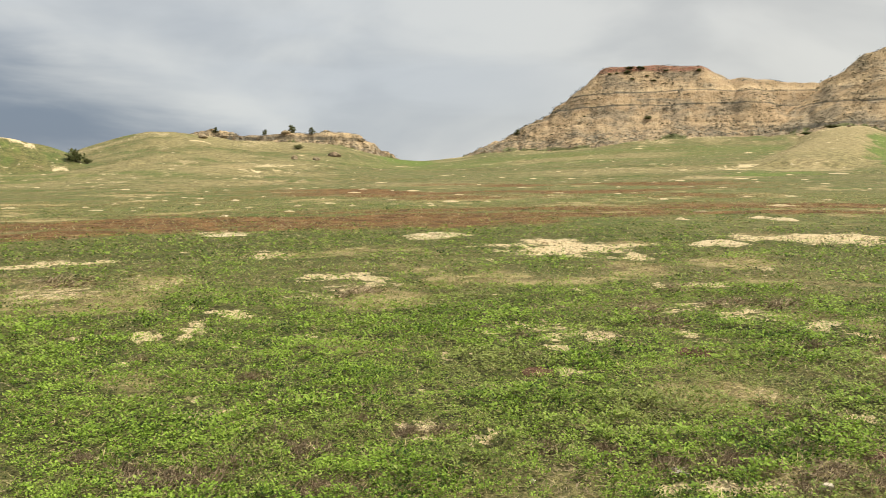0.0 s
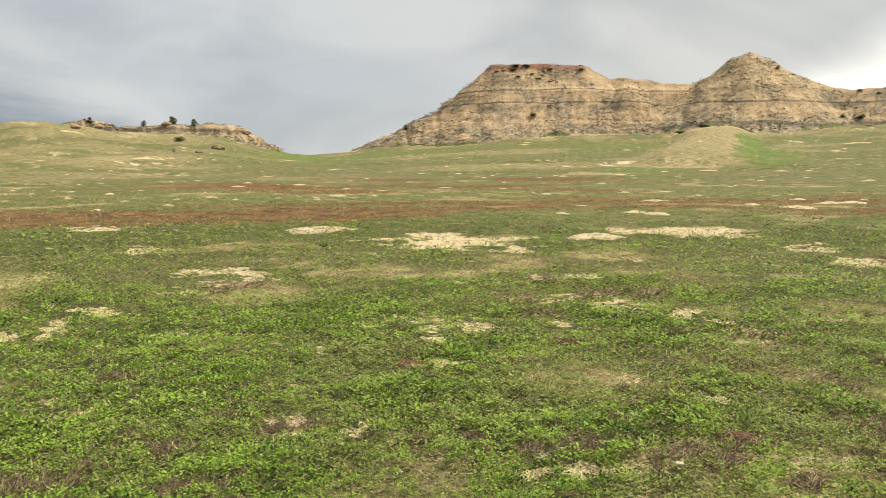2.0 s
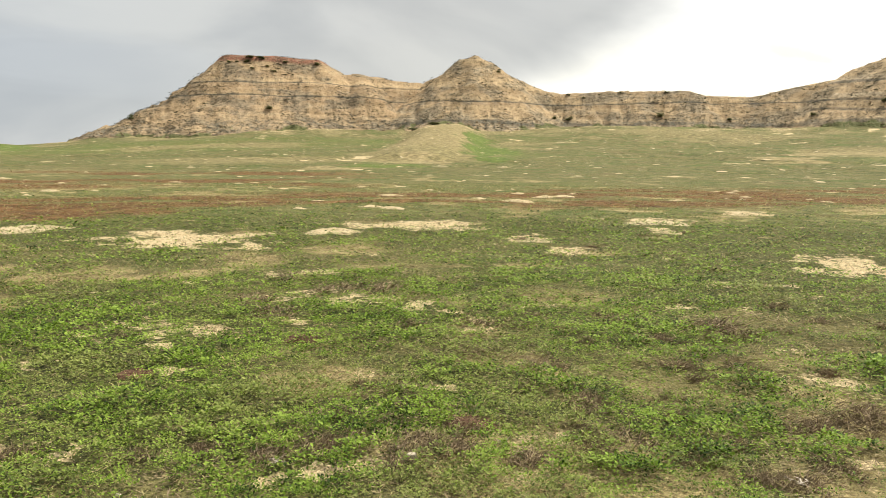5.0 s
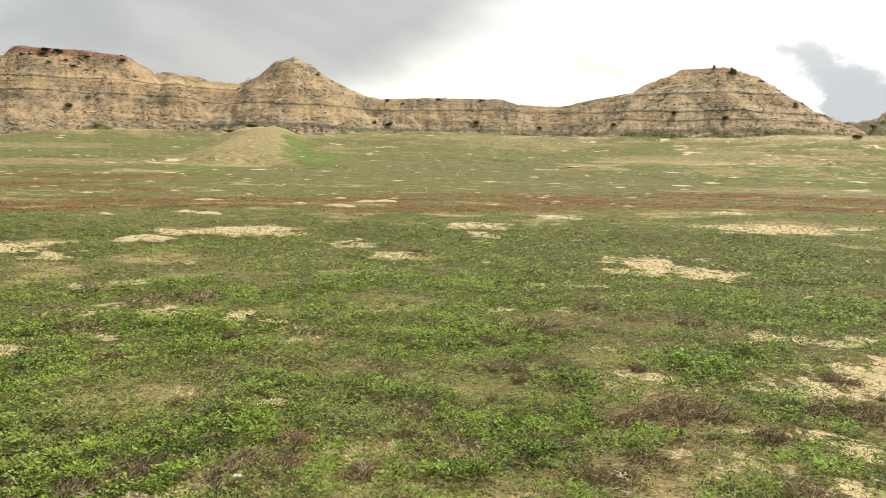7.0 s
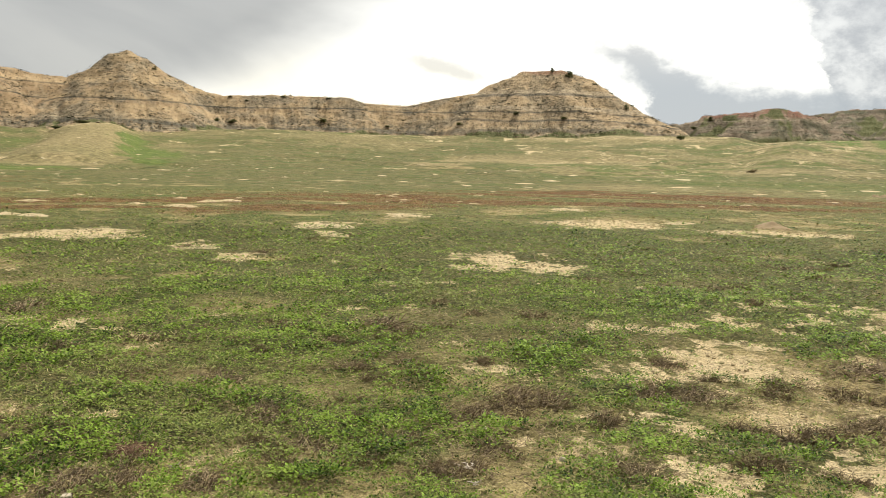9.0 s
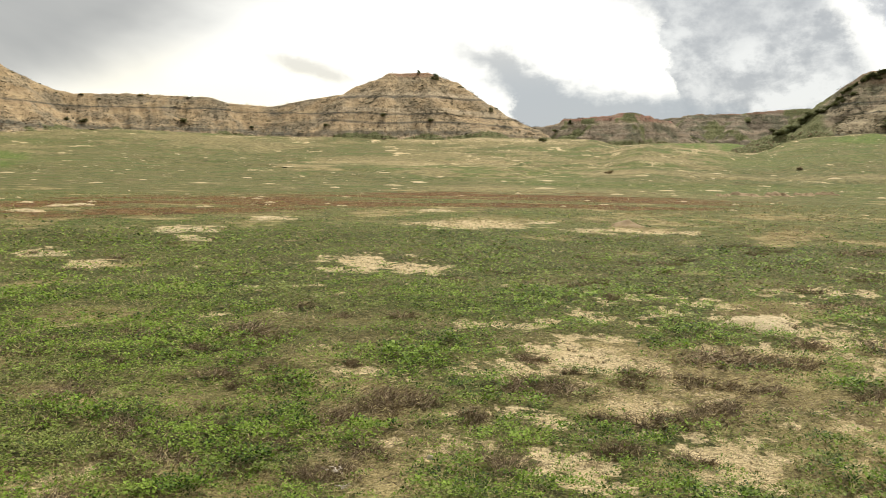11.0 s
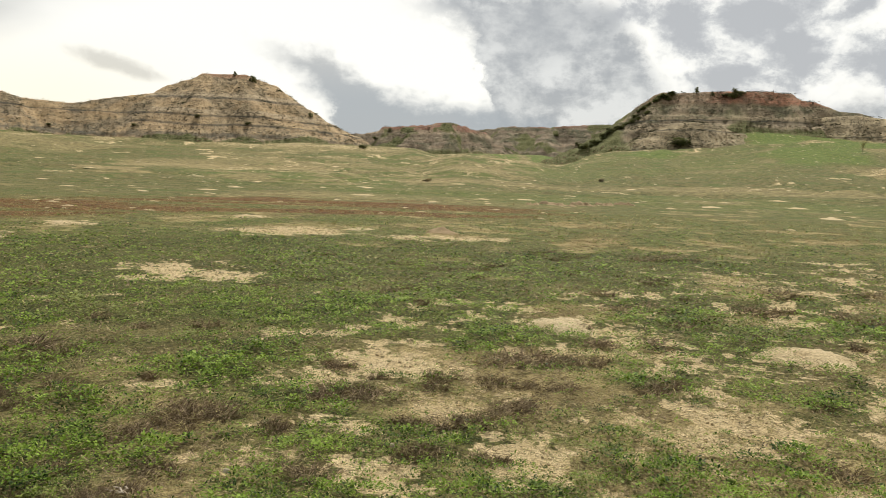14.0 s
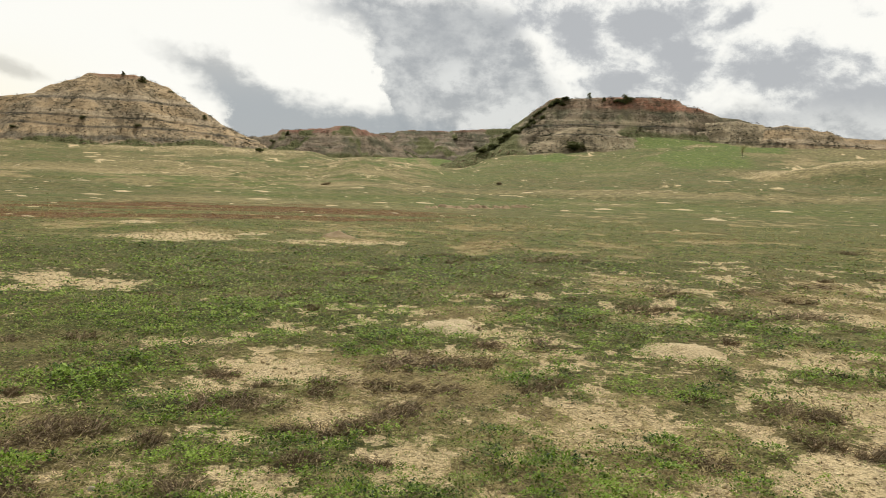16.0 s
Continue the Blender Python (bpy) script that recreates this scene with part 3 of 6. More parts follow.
def tan_grass(x, y):
    """Short cured grass on the spur and on some rises, from 0 to 1."""
    cured = 0.95 * smooth(ridge(x, y, SPUR, 0.3, 14.0, 3.0)[1] + 4 * fbm(x, y, 9, 3, 66), 13, 4) * smooth(np.hypot(x - CX, y - CY), 120, 150)
    for cx, cy, w, d in TAN_SPOTS:
        far = math.hypot(cx - CX, cy - CY)
        ox, oy = (cx - CX) / far, (cy - CY) / far
        i = np.nonzero(np.hypot(x - cx, y - cy) < 2.2 * max(w, d))[0]
        if len(i):
            lx, ly = x[i], y[i]
            q = np.hypot(((lx - cx) * ox + (ly - cy) * oy) / d, ((lx - cx) * oy - (ly - cy) * ox) / w) + 0.8 * fbm(lx, ly, 0.5 * w, 4, 87)
            cured[i] = np.maximum(cured[i], smooth(q, 1.1, 0.5))
    return cured


# ---- materials ----
def surface(name, rough=0.9):
    m = bpy.data.materials.new(name)
    m.use_nodes = True
    net = Net(m.node_tree)
    shade = net.node("ShaderNodeBsdfPrincipled", None, Roughness=rough)
    shade.inputs["Specular IOR Level"].default_value = 0.2
    out = net.node("ShaderNodeOutputMaterial")
    m.node_tree.links.new(shade.outputs[0], out.inputs[0])
    return m, net, shade


def bump(net, shade, height, strength, distance):
    n = net.node("ShaderNodeBump", None, Strength=strength, Distance=distance, Height=height)
    net.feed(shade, "Normal", n.outputs[0])


def meadow_material():
    m, net, shade = surface("meadow_ground", 0.95)
    p = net.node("ShaderNodeNewGeometry").outputs["Position"]
    fine = net.noise(p, 42.0, 4.0, 0.65)
    mid = net.noise(p, 5.5, 4.0, 0.6)
    wide = net.noise(p, 0.35, 4.0, 0.6)
    grit = net.noise(p, 150.0, 2.0, 0.6)
    far = net.noise(net.scaled(p, (1, 1, 0.2)), 1.1, 6.0, 0.7)
    clod = net.node("ShaderNodeTexVoronoi", {"feature": "DISTANCE_TO_EDGE"}, Vector=net.node("ShaderNodeVectorMath", {"operation": "ADD"}, i0=p, i1=net.scaled(net.node("ShaderNodeCombineXYZ", None, X=mid, Y=fine, Z=0.0).outputs[0], (0.12, 0.12, 0.0))).outputs[0], Scale=11.0).outputs["Distance"]
    crack = net.span(clod, 0.0, 0.07, 1.0, 0.0)
    sand = net.mix(net.span(mid, 0.3, 0.7), (0.61, 0.470, 0.252), (0.79, 0.635, 0.380))
    sand = net.mix(net.span(fine, 0.48, 0.62), sand, (0.43, 0.325, 0.175))
    sand = net.mix(net.math("MULTIPLY", net.span(grit, 0.5, 0.72), 0.6), sand, (0.70, 0.57, 0.37))
    sand = net.mix(net.math("MULTIPLY", crack, net.span(mid, 0.45, 0.62, 0.0, 0.6)), sand, (0.24, 0.17, 0.10))
    green = net.mix(net.span(far, 0.36, 0.64), (0.062, 0.076, 0.020), (0.192, 0.197, 0.060))
    tuft = net.noise(net.scaled(p, (1.0, 1.0, 0.3)), 2.6, 5.0, 0.72)
    green = net.mix(net.math("MULTIPLY", net.span(tuft, 0.52, 0.61), 0.85), green, (0.045, 0.050, 0.016))
    green = net.mix(net.math("MULTIPLY", net.span(tuft, 0.44, 0.36), 0.65), green, (0.30, 0.265, 0.115))
    green = net.mix(net.math("MULTIPLY", net.span(grit, 0.52, 0.66), 0.55), green, (0.30, 0.235, 0.125))
    green = net.mix(net.math("MULTIPLY", net.span(fine, 0.50, 0.62), 0.60), green, (0.055, 0.042, 0.022))
    green = net.mix(net.math("MULTIPLY", net.span(wide, 0.4, 0.65), 0.5), green, (0.185, 0.150, 0.060))
    straw = net.mix(net.span(far, 0.36, 0.64), (0.250, 0.195, 0.082), (0.56, 0.450, 0.212))
    straw = net.mix(net.math("MULTIPLY", net.span(fine, 0.48, 0.60), 0.6), straw, (0.075, 0.052, 0.028))
    straw = net.mix(net.math("MULTIPLY", net.span(grit, 0.52, 0.66), 0.5), straw, (0.46, 0.36, 0.20))
    straw = net.mix(net.math("MULTIPLY", net.span(tuft, 0.53, 0.63), 0.6), straw, (0.085, 0.080, 0.032))
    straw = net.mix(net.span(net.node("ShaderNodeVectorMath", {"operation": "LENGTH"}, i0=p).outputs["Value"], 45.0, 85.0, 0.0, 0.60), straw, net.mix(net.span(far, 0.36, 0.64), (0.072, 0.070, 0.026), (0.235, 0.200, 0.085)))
    rust = net.mix(net.span(far, 0.35, 0.7), (0.092, 0.050, 0.021), (0.268, 0.146, 0.056))
    spot = net.noise(net.scaled(p, (1.0, 1.0, 0.3)), 0.55, 4.0, 0.6)
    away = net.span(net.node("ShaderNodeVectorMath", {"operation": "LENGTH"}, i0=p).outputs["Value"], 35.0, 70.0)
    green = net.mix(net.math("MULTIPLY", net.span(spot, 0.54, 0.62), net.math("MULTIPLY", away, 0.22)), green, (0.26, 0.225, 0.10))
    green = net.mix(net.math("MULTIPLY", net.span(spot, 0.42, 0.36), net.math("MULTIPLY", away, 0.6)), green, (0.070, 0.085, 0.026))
    lushness = net.attr("lush").outputs["Fac"]
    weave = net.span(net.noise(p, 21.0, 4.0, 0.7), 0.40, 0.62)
    # sward: mottled grass, its dark spots deepened as shade between clumps
    sward = net.mix(net.span(net.noise(p, 1.7, 5.0, 0.75), 0.40, 0.60), (0.048, 0.070, 0.017), (0.190, 0.205, 0.060))
    sward = net.mix(net.math("MULTIPLY", net.span(net.noise(p, 0.45, 5.0, 0.7), 0.52, 0.60), 0.5), sward, (0.20, 0.145, 0.066))
    mat = net.mix(weave, (0.38, 0.312, 0.132), (0.125, 0.105, 0.038))
    mat = net.mix(net.span(net.node("ShaderNodeVectorMath", {"operation": "LENGTH"}, i0=p).outputs["Value"], 13.0, 24.0, 0.0, 0.85), mat, sward)
    green = net.mix(net.math("MULTIPLY", net.span(away, 0.0, 1.0, 0.75, 0.0), net.math("SUBTRACT", 1.0, lushness)), green, mat)
    torn = net.noise(p, 13.0, 5.0, 0.7)
    mottle = net.noise(net.scaled(p, (1.0, 1.0, 0.3)), 0.16, 6.0, 0.68)
    green = net.mix(net.math("MULTIPLY", net.span(mottle, 0.54, 0.64), 0.40), green, (0.175, 0.125, 0.060))
    green = net.mix(net.math("MULTIPLY", net.span(mottle, 0.47, 0.37), 0.65), green, (0.088, 0.122, 0.028))
    lawn = net.mix(net.span(far, 0.36, 0.64), (0.064, 0.108, 0.017), (0.160, 0.215, 0.038))
    lawn = net.mix(net.math("MULTIPLY", net.span(tuft, 0.50, 0.62), 0.5), lawn, (0.17, 0.165, 0.065))
    # thatch under near forbs, darkened in colour for the shade between clumps
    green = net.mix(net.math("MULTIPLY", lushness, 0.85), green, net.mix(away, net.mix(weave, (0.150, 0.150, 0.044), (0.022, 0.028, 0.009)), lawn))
    ragged = net.math("SUBTRACT", net.math("ADD", net.math("MULTIPLY", torn, 1.1), net.math("MULTIPLY", far, 0.4)), 0.75)
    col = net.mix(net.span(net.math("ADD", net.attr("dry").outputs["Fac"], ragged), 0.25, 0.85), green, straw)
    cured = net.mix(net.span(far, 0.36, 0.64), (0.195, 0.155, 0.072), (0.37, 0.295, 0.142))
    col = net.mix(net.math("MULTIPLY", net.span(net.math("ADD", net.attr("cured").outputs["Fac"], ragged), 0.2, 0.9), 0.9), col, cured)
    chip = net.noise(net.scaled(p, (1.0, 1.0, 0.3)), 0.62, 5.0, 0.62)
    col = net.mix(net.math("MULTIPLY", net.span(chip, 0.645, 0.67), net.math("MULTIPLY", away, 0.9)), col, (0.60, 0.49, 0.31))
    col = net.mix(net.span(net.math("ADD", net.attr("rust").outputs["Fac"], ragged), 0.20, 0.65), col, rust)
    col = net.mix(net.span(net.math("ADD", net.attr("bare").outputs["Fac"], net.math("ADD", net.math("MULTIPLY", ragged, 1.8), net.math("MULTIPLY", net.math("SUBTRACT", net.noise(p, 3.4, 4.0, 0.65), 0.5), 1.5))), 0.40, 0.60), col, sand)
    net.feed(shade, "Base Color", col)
    bump(net, shade, net.math("ADD", net.math("MULTIPLY", fine, 0.5), net.math("ADD", mid, net.math("MULTIPLY", far, 2.0))), 1.0, 0.07)
    return m


def sand_material():
    m, net, shade = surface("mound_soil", 0.95)
    p = net.node("ShaderNodeNewGeometry").outputs["Position"]
    fine, mid, grit = net.noise(p, 30.0, 4.0, 0.65), net.noise(p, 4.0, 4.0, 0.6), net.noise(p, 120.0, 2.0, 0.6)
    tint = net.node("ShaderNodeObjectInfo").outputs["Random"]
    col = net.mix(net.span(mid, 0.3, 0.7), (0.58, 0.450, 0.250), (0.74, 0.600, 0.370))
    col = net.mix(net.span(fine, 0.47, 0.62), col, (0.43, 0.325, 0.18))
    col = net.mix(net.math("MULTIPLY", net.span(grit, 0.5, 0.75), 0.5), col, (0.68, 0.58, 0.42))
    col = net.mix(net.math("MULTIPLY", tint, 0.25), col, (0.68, 0.58, 0.40))
    net.feed(shade, "Base Color", col)
    bump(net, shade, net.math("ADD", fine, mid), 0.9, 0.05)
    return m


def plant_material(name, dark, light, odd, rough=0.75, through=0.25, kinds=0.4):
    m, net, shade = surface(name, rough)
    shade.inputs["Specular IOR Level"].default_value = 0.10
    geo = net.node("ShaderNodeNewGeometry")
    rnd, p = geo.outputs["Random Per Island"], geo.outputs["Position"]
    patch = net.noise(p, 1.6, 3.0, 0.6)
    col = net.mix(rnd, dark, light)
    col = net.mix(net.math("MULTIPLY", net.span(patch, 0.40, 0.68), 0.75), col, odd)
    # patches pulled to the dark colour, standing in for shadow specks between clumps
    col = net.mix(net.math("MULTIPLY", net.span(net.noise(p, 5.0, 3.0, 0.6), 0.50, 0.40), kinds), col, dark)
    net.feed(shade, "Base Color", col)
    clear = net.node("ShaderNodeBsdfTranslucent", None, Color=col)
    both = net.node("ShaderNodeMixShader", None, i0=through, i1=shade.outputs[0], i2=clear.outputs[0])
    out = [n for n in m.node_tree.nodes if n.bl_idname == "ShaderNodeOutputMaterial"][0]
    m.node_tree.links.new(both.outputs[0], out.inputs[0])
    return m


def forb_material():
    """Small leaves: each clump has its own green, from deep bluish to bright yellow-green, and some are greyish; tone
    also paints lit hummock tops and shaded hollows.
    """
    m, net, shade = surface("forb_leaf", 0.6)
    shade.inputs["Specular IOR Level"].default_value = 0.15
    rnd = net.node("ShaderNodeNewGeometry").outputs["Random Per Island"]
    tone = net.math("ADD", net.attr("tone").outputs["Fac"], net.math("MULTIPLY", net.math("SUBTRACT", rnd, 0.5), 0.36))
    col = net.mix(net.span(tone, 0.0, 0.5), (0.020, 0.046, 0.005), (0.153, 0.242, 0.023))
    col = net.mix(net.span(tone, 0.5, 1.0), col, (0.300, 0.415, 0.062))
    col = net.mix(net.math("MULTIPLY", net.attr("pale").outputs["Fac"], 0.7), col, net.mix(rnd, (0.100, 0.110, 0.034), (0.370, 0.370, 0.125)))
    net.feed(shade, "Base Color", col)
    clear = net.node("ShaderNodeBsdfTranslucent", None, Color=col)
    both = net.node("ShaderNodeMixShader", None, i0=0.18, i1=shade.outputs[0], i2=clear.outputs[0])
    out = [n for n in m.node_tree.nodes if n.bl_idname == "ShaderNodeOutputMaterial"][0]
    m.node_tree.links.new(both.outputs[0], out.inputs[0])
    return m


def rock_material(name, low, high, cap, cap_colour, tint, seams=(), south=None, pale=()):
    """Layered badland clay: beds follow the height; cap: height where the burnt red top begins."""
    m, net, shade = surface(name, 0.95)
    p = net.node("ShaderNodeNewGeometry").outputs["Position"]
    z = net.node("ShaderNodeSeparateXYZ", None, Vector=p).outputs[2]
    sway = net.noise(p, 0.045, 3.0, 0.5)
    beds = net.math("ADD", z, net.math("MULTIPLY", sway, 3.6))
    line = net.node("ShaderNodeCombineXYZ", None, Z=beds).outputs[0]
    thick = net.noise(line, 0.30, 1.0, 0.5)
    thin = net.noise(net.node("ShaderNodeVectorMath", {"operation": "ADD"}, i0=line, i1=net.scaled(p, (0.05, 0.05, 0.0))).outputs[0], 0.9, 3.0, 0.6)
    blot = net.noise(p, 0.10, 5.0, 0.6)
    dash = net.noise(net.scaled(p, (0.75, 0.75, 1.25)), 1.0, 4.0, 0.65)
    speck = net.noise(p, 2.5, 4.0, 0.7)
    col = net.mix(net.span(thick, 0.38, 0.62), low, high)
    col = net.mix(net.math("MULTIPLY", net.span(thin, 0.53, 0.60), net.span(blot, 0.40, 0.60, 0.05, 0.32)), col, (0.235, 0.19, 0.12))
    col = net.mix(net.math("MULTIPLY", net.span(blot, 0.46, 0.60), 0.65), col, tint)
    broken = net.math("ADD", net.math("MULTIPLY", net.math("ADD", dash, speck), 0.5), net.math("MULTIPLY", net.math("SUBTRACT", blot, 0.5), 0.22))
    col = net.mix(net.math("MULTIPLY", net.span(broken, 0.535, 0.565), 0.85), col, (0.095, 0.078, 0.050))
    col = net.mix(net.math("MULTIPLY", net.span(dash, 0.40, 0.30), 0.35), col, (0.56, 0.47, 0.30))
    rill = net.noise(net.scaled(p, (0.34, 0.34, 0.045)), 1.0, 4.0, 0.6)
    col = net.mix(net.math("MULTIPLY", net.span(rill, 0.54, 0.66), 0.22), col, (0.22, 0.175, 0.115))
    col = net.mix(net.math("MULTIPLY", net.span(rill, 0.45, 0.36), 0.28), col, (0.56, 0.45, 0.29))
    for level, half in pale:
        bed = net.span(net.math("ABSOLUTE", net.math("SUBTRACT", beds, level)), half, 0.5 * half)
        col = net.mix(net.math("MULTIPLY", bed, net.span(broken, 0.54, 0.50, 0.1, 0.85)), col, (0.54, 0.43, 0.29))
    for level, half in seams:
        seam = net.span(net.math("ABSOLUTE", net.math("SUBTRACT", beds, level)), half, 0.3 * half)
        col = net.mix(net.math("MULTIPLY", seam, net.math("MULTIPLY", net.span(blot, 0.34, 0.54, 0.55, 1.0), net.span(speck, 0.35, 0.60, 1.0, 0.55))), col, (0.085, 0.078, 0.062))
    top = net.span(net.math("ADD", z, net.math("MULTIPLY", blot, 3.0)), cap + 0.6, cap + 2.2)
    if south is not None:
        side = net.node("ShaderNodeSeparateXYZ", None, Vector=p).outputs[1]
        top = net.math("MULTIPLY", top, net.span(net.math("ADD", side, net.math("MULTIPLY", blot, 8.0)), south + 8.0, south - 2.0, 0.25, 1.0))
    col = net.mix(net.math("MULTIPLY", top, net.math("MULTIPLY", net.span(blot, 0.38, 0.52, 0.45, 1.0), net.span(dash, 0.60, 0.46, 0.4, 0.95))), col, net.mix(net.span(speck, 0.45, 0.65), cap_colour, tuple(0.55 * v for v in cap_colour)))
    grey = net.mix(net.span(speck, 0.40, 0.60), (0.27, 0.235, 0.165), (0.085, 0.080, 0.062))
    col = net.mix(net.math("MULTIPLY", net.attr("scree").outputs["Fac"], net.span(dash, 0.40, 0.60, 0.10, 0.75)), col, grey)
    turf = net.mix(net.span(speck, 0.35, 0.65), (0.075, 0.090, 0.030), (0.225, 0.215, 0.095))
    col = net.mix(net.span(net.math("ADD", net.attr("turf").outputs["Fac"], net.math("SUBTRACT", speck, 0.5)), 0.3, 0.7), col, turf)
    net.feed(shade, "Base Color", col)
    bump(net, shade, net.math("ADD", net.math("MULTIPLY", dash, 1.0), net.math("ADD", thin, speck)), 0.7, 0.7)
    return m


MEADOW = meadow_material()
SOIL = sand_material()
LEAF = forb_material()
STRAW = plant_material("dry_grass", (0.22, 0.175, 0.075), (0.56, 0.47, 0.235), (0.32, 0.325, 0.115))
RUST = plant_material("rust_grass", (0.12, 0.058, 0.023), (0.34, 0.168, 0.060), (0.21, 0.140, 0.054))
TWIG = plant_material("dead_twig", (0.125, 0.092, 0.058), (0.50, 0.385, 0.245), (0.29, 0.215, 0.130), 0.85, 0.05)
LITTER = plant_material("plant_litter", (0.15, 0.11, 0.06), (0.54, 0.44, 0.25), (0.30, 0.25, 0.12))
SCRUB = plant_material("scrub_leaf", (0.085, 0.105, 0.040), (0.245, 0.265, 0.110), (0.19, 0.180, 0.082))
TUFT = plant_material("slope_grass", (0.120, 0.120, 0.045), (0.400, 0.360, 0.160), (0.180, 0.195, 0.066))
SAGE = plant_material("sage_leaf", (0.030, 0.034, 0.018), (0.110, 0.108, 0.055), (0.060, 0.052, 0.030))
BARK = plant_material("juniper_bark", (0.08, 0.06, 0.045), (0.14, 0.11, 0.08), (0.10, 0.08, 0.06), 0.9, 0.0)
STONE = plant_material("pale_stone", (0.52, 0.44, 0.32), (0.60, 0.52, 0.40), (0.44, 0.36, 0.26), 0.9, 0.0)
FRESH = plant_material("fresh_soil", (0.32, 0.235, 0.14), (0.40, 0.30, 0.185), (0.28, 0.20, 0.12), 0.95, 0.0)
BOULDER = rock_material("sandstone", (0.30, 0.22, 0.14), (0.42, 0.33, 0.20), 500.0, (0.3, 0.2, 0.1), (0.24, 0.16, 0.10))
CLAY = rock_material("tan_clay", (0.395, 0.272, 0.152), (0.545, 0.390, 0.222), 33.4, (0.34, 0.155, 0.100), (0.22, 0.180, 0.125), ((27.5, 0.4), (22.6, 0.4)))
CLAY_PLAIN = rock_material("ochre_clay", (0.41, 0.290, 0.162), (0.56, 0.408, 0.232), 500.0, (0.36, 0.16, 0.09), (0.27, 0.225, 0.155), ((14.3, 0.9), (21.5, 0.4)))
CLAY_EAST = rock_material("pink_clay", (0.48, 0.347, 0.200), (0.63, 0.465, 0.278), 33.3, (0.44, 0.25, 0.15), (0.36, 0.285, 0.180), ((27.2, 0.65), (14.6, 1.1), (21.0, 0.45), (18.2, 0.5)), None, ((28.0, 1.5), (22.3, 1.0)))
CLAY_PALE = rock_material("pale_clay", (0.40, 0.32, 0.20), (0.52, 0.42, 0.268), 500.0, (0.3, 0.2, 0.1), (0.33, 0.27, 0.175), ((15.5, 0.9), (22.0, 0.3)))
CLAY_RED = rock_material("grey_clay", (0.25, 0.200, 0.135), (0.40, 0.315, 0.205), 31.6, (0.56, 0.270, 0.170), (0.105, 0.118, 0.062), ((26.5, 0.4), (18.0, 0.6)), 8.0, ((24.0, 1.8),))
CLAY_FAR = rock_material("far_clay", (0.23, 0.182, 0.128), (0.40, 0.305, 0.212), 27.2, (0.40, 0.20, 0.14), (0.125, 0.135, 0.075))
CLAY_BACK = rock_material("back_clay", (0.17, 0.14, 0.098), (0.36, 0.28, 0.20), 38.0, (0.36, 0.20, 0.14), (0.11, 0.125, 0.068))


# ---- meshes ----
def sheet(name, verts, faces, material, parent=None, layers=None, flat=False):
    """A mesh object from arrays of vertices and of faces with three or four corners."""
    me = bpy.data.meshes.new(name)
    n, k = faces.shape
    me.vertices.add(len(verts))
    me.vertices.foreach_set("co", np.ascontiguousarray(verts, dtype=np.float32).ravel())
    me.loops.add(n * k)
    me.loops.foreach_set("vertex_index", np.ascontiguousarray(faces, dtype=np.int32).ravel())
    me.polygons.add(n)
    me.polygons.foreach_set("loop_start", np.arange(n, dtype=np.int32) * k)
    me.update(calc_edges=True)
    for key, values in (layers or {}).items():
        me.attributes.new(key, "FLOAT", "POINT").data.foreach_set("value", np.ascontiguousarray(values, dtype=np.float32))
    if not flat:
        me.polygons.foreach_set("use_smooth", np.ones(n, dtype=bool))
    me.materials.append(material)
    ob = new(name, me)
    ob.parent = parent
    return ob


def grid_faces(rows, cols, wrap=False):
    i, j = np.meshgrid(np.arange(rows - 1), np.arange(cols if wrap else cols - 1), indexing="ij")
    k = (j + 1) % cols
    return np.stack([i * cols + j, i * cols + k, (i + 1) * cols + k, (i + 1) * cols + j], -1).reshape(-1, 4)


def part(name, bm, material, parent=None, label="", flat=False):
    me = bpy.data.meshes.new(name)
    bm.to_mesh(me)
    bm.free()
    if not flat:
        me.polygons.foreach_set("use_smooth", np.ones(len(me.polygons), dtype=bool))
    me.materials.append(material)
    ob = new(name, me)
    ob.parent = parent
    return tagged(ob, label) if label else ob


# ---- ground ----
def build_ground():
    turn = np.concatenate([np.linspace(-37, 113, 700, endpoint=False), np.linspace(113, 323, 120, endpoint=False)])
    far = np.concatenate([np.linspace(0.001, 2.3, 22), np.exp(np.linspace(np.log(2.4), np.log(420), 270)), np.exp(np.linspace(np.log(440), np.log(4500), 24))])
    f, b = np.meshgrid(far, turn, indexing="ij")
    x, y = plan(b, f)
    x, y = x.ravel(), y.ravel()
    bare, dry, rust, lush, scab = cover(x, y)
    z = ground_z(x, y) - 0.02 * bare * smooth(np.hypot(x - CX, y - CY), 60, 30)
    faces = grid_faces(len(far), len(turn), True)[:, ::-1]
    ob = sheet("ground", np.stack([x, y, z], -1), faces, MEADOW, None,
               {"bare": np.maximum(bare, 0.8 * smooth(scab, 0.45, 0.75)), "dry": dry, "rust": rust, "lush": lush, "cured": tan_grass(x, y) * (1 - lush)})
    return tagged(ob, "green and straw-coloured prairie meadow with bare sandy soil", "ground", "", "structure")


build_ground()

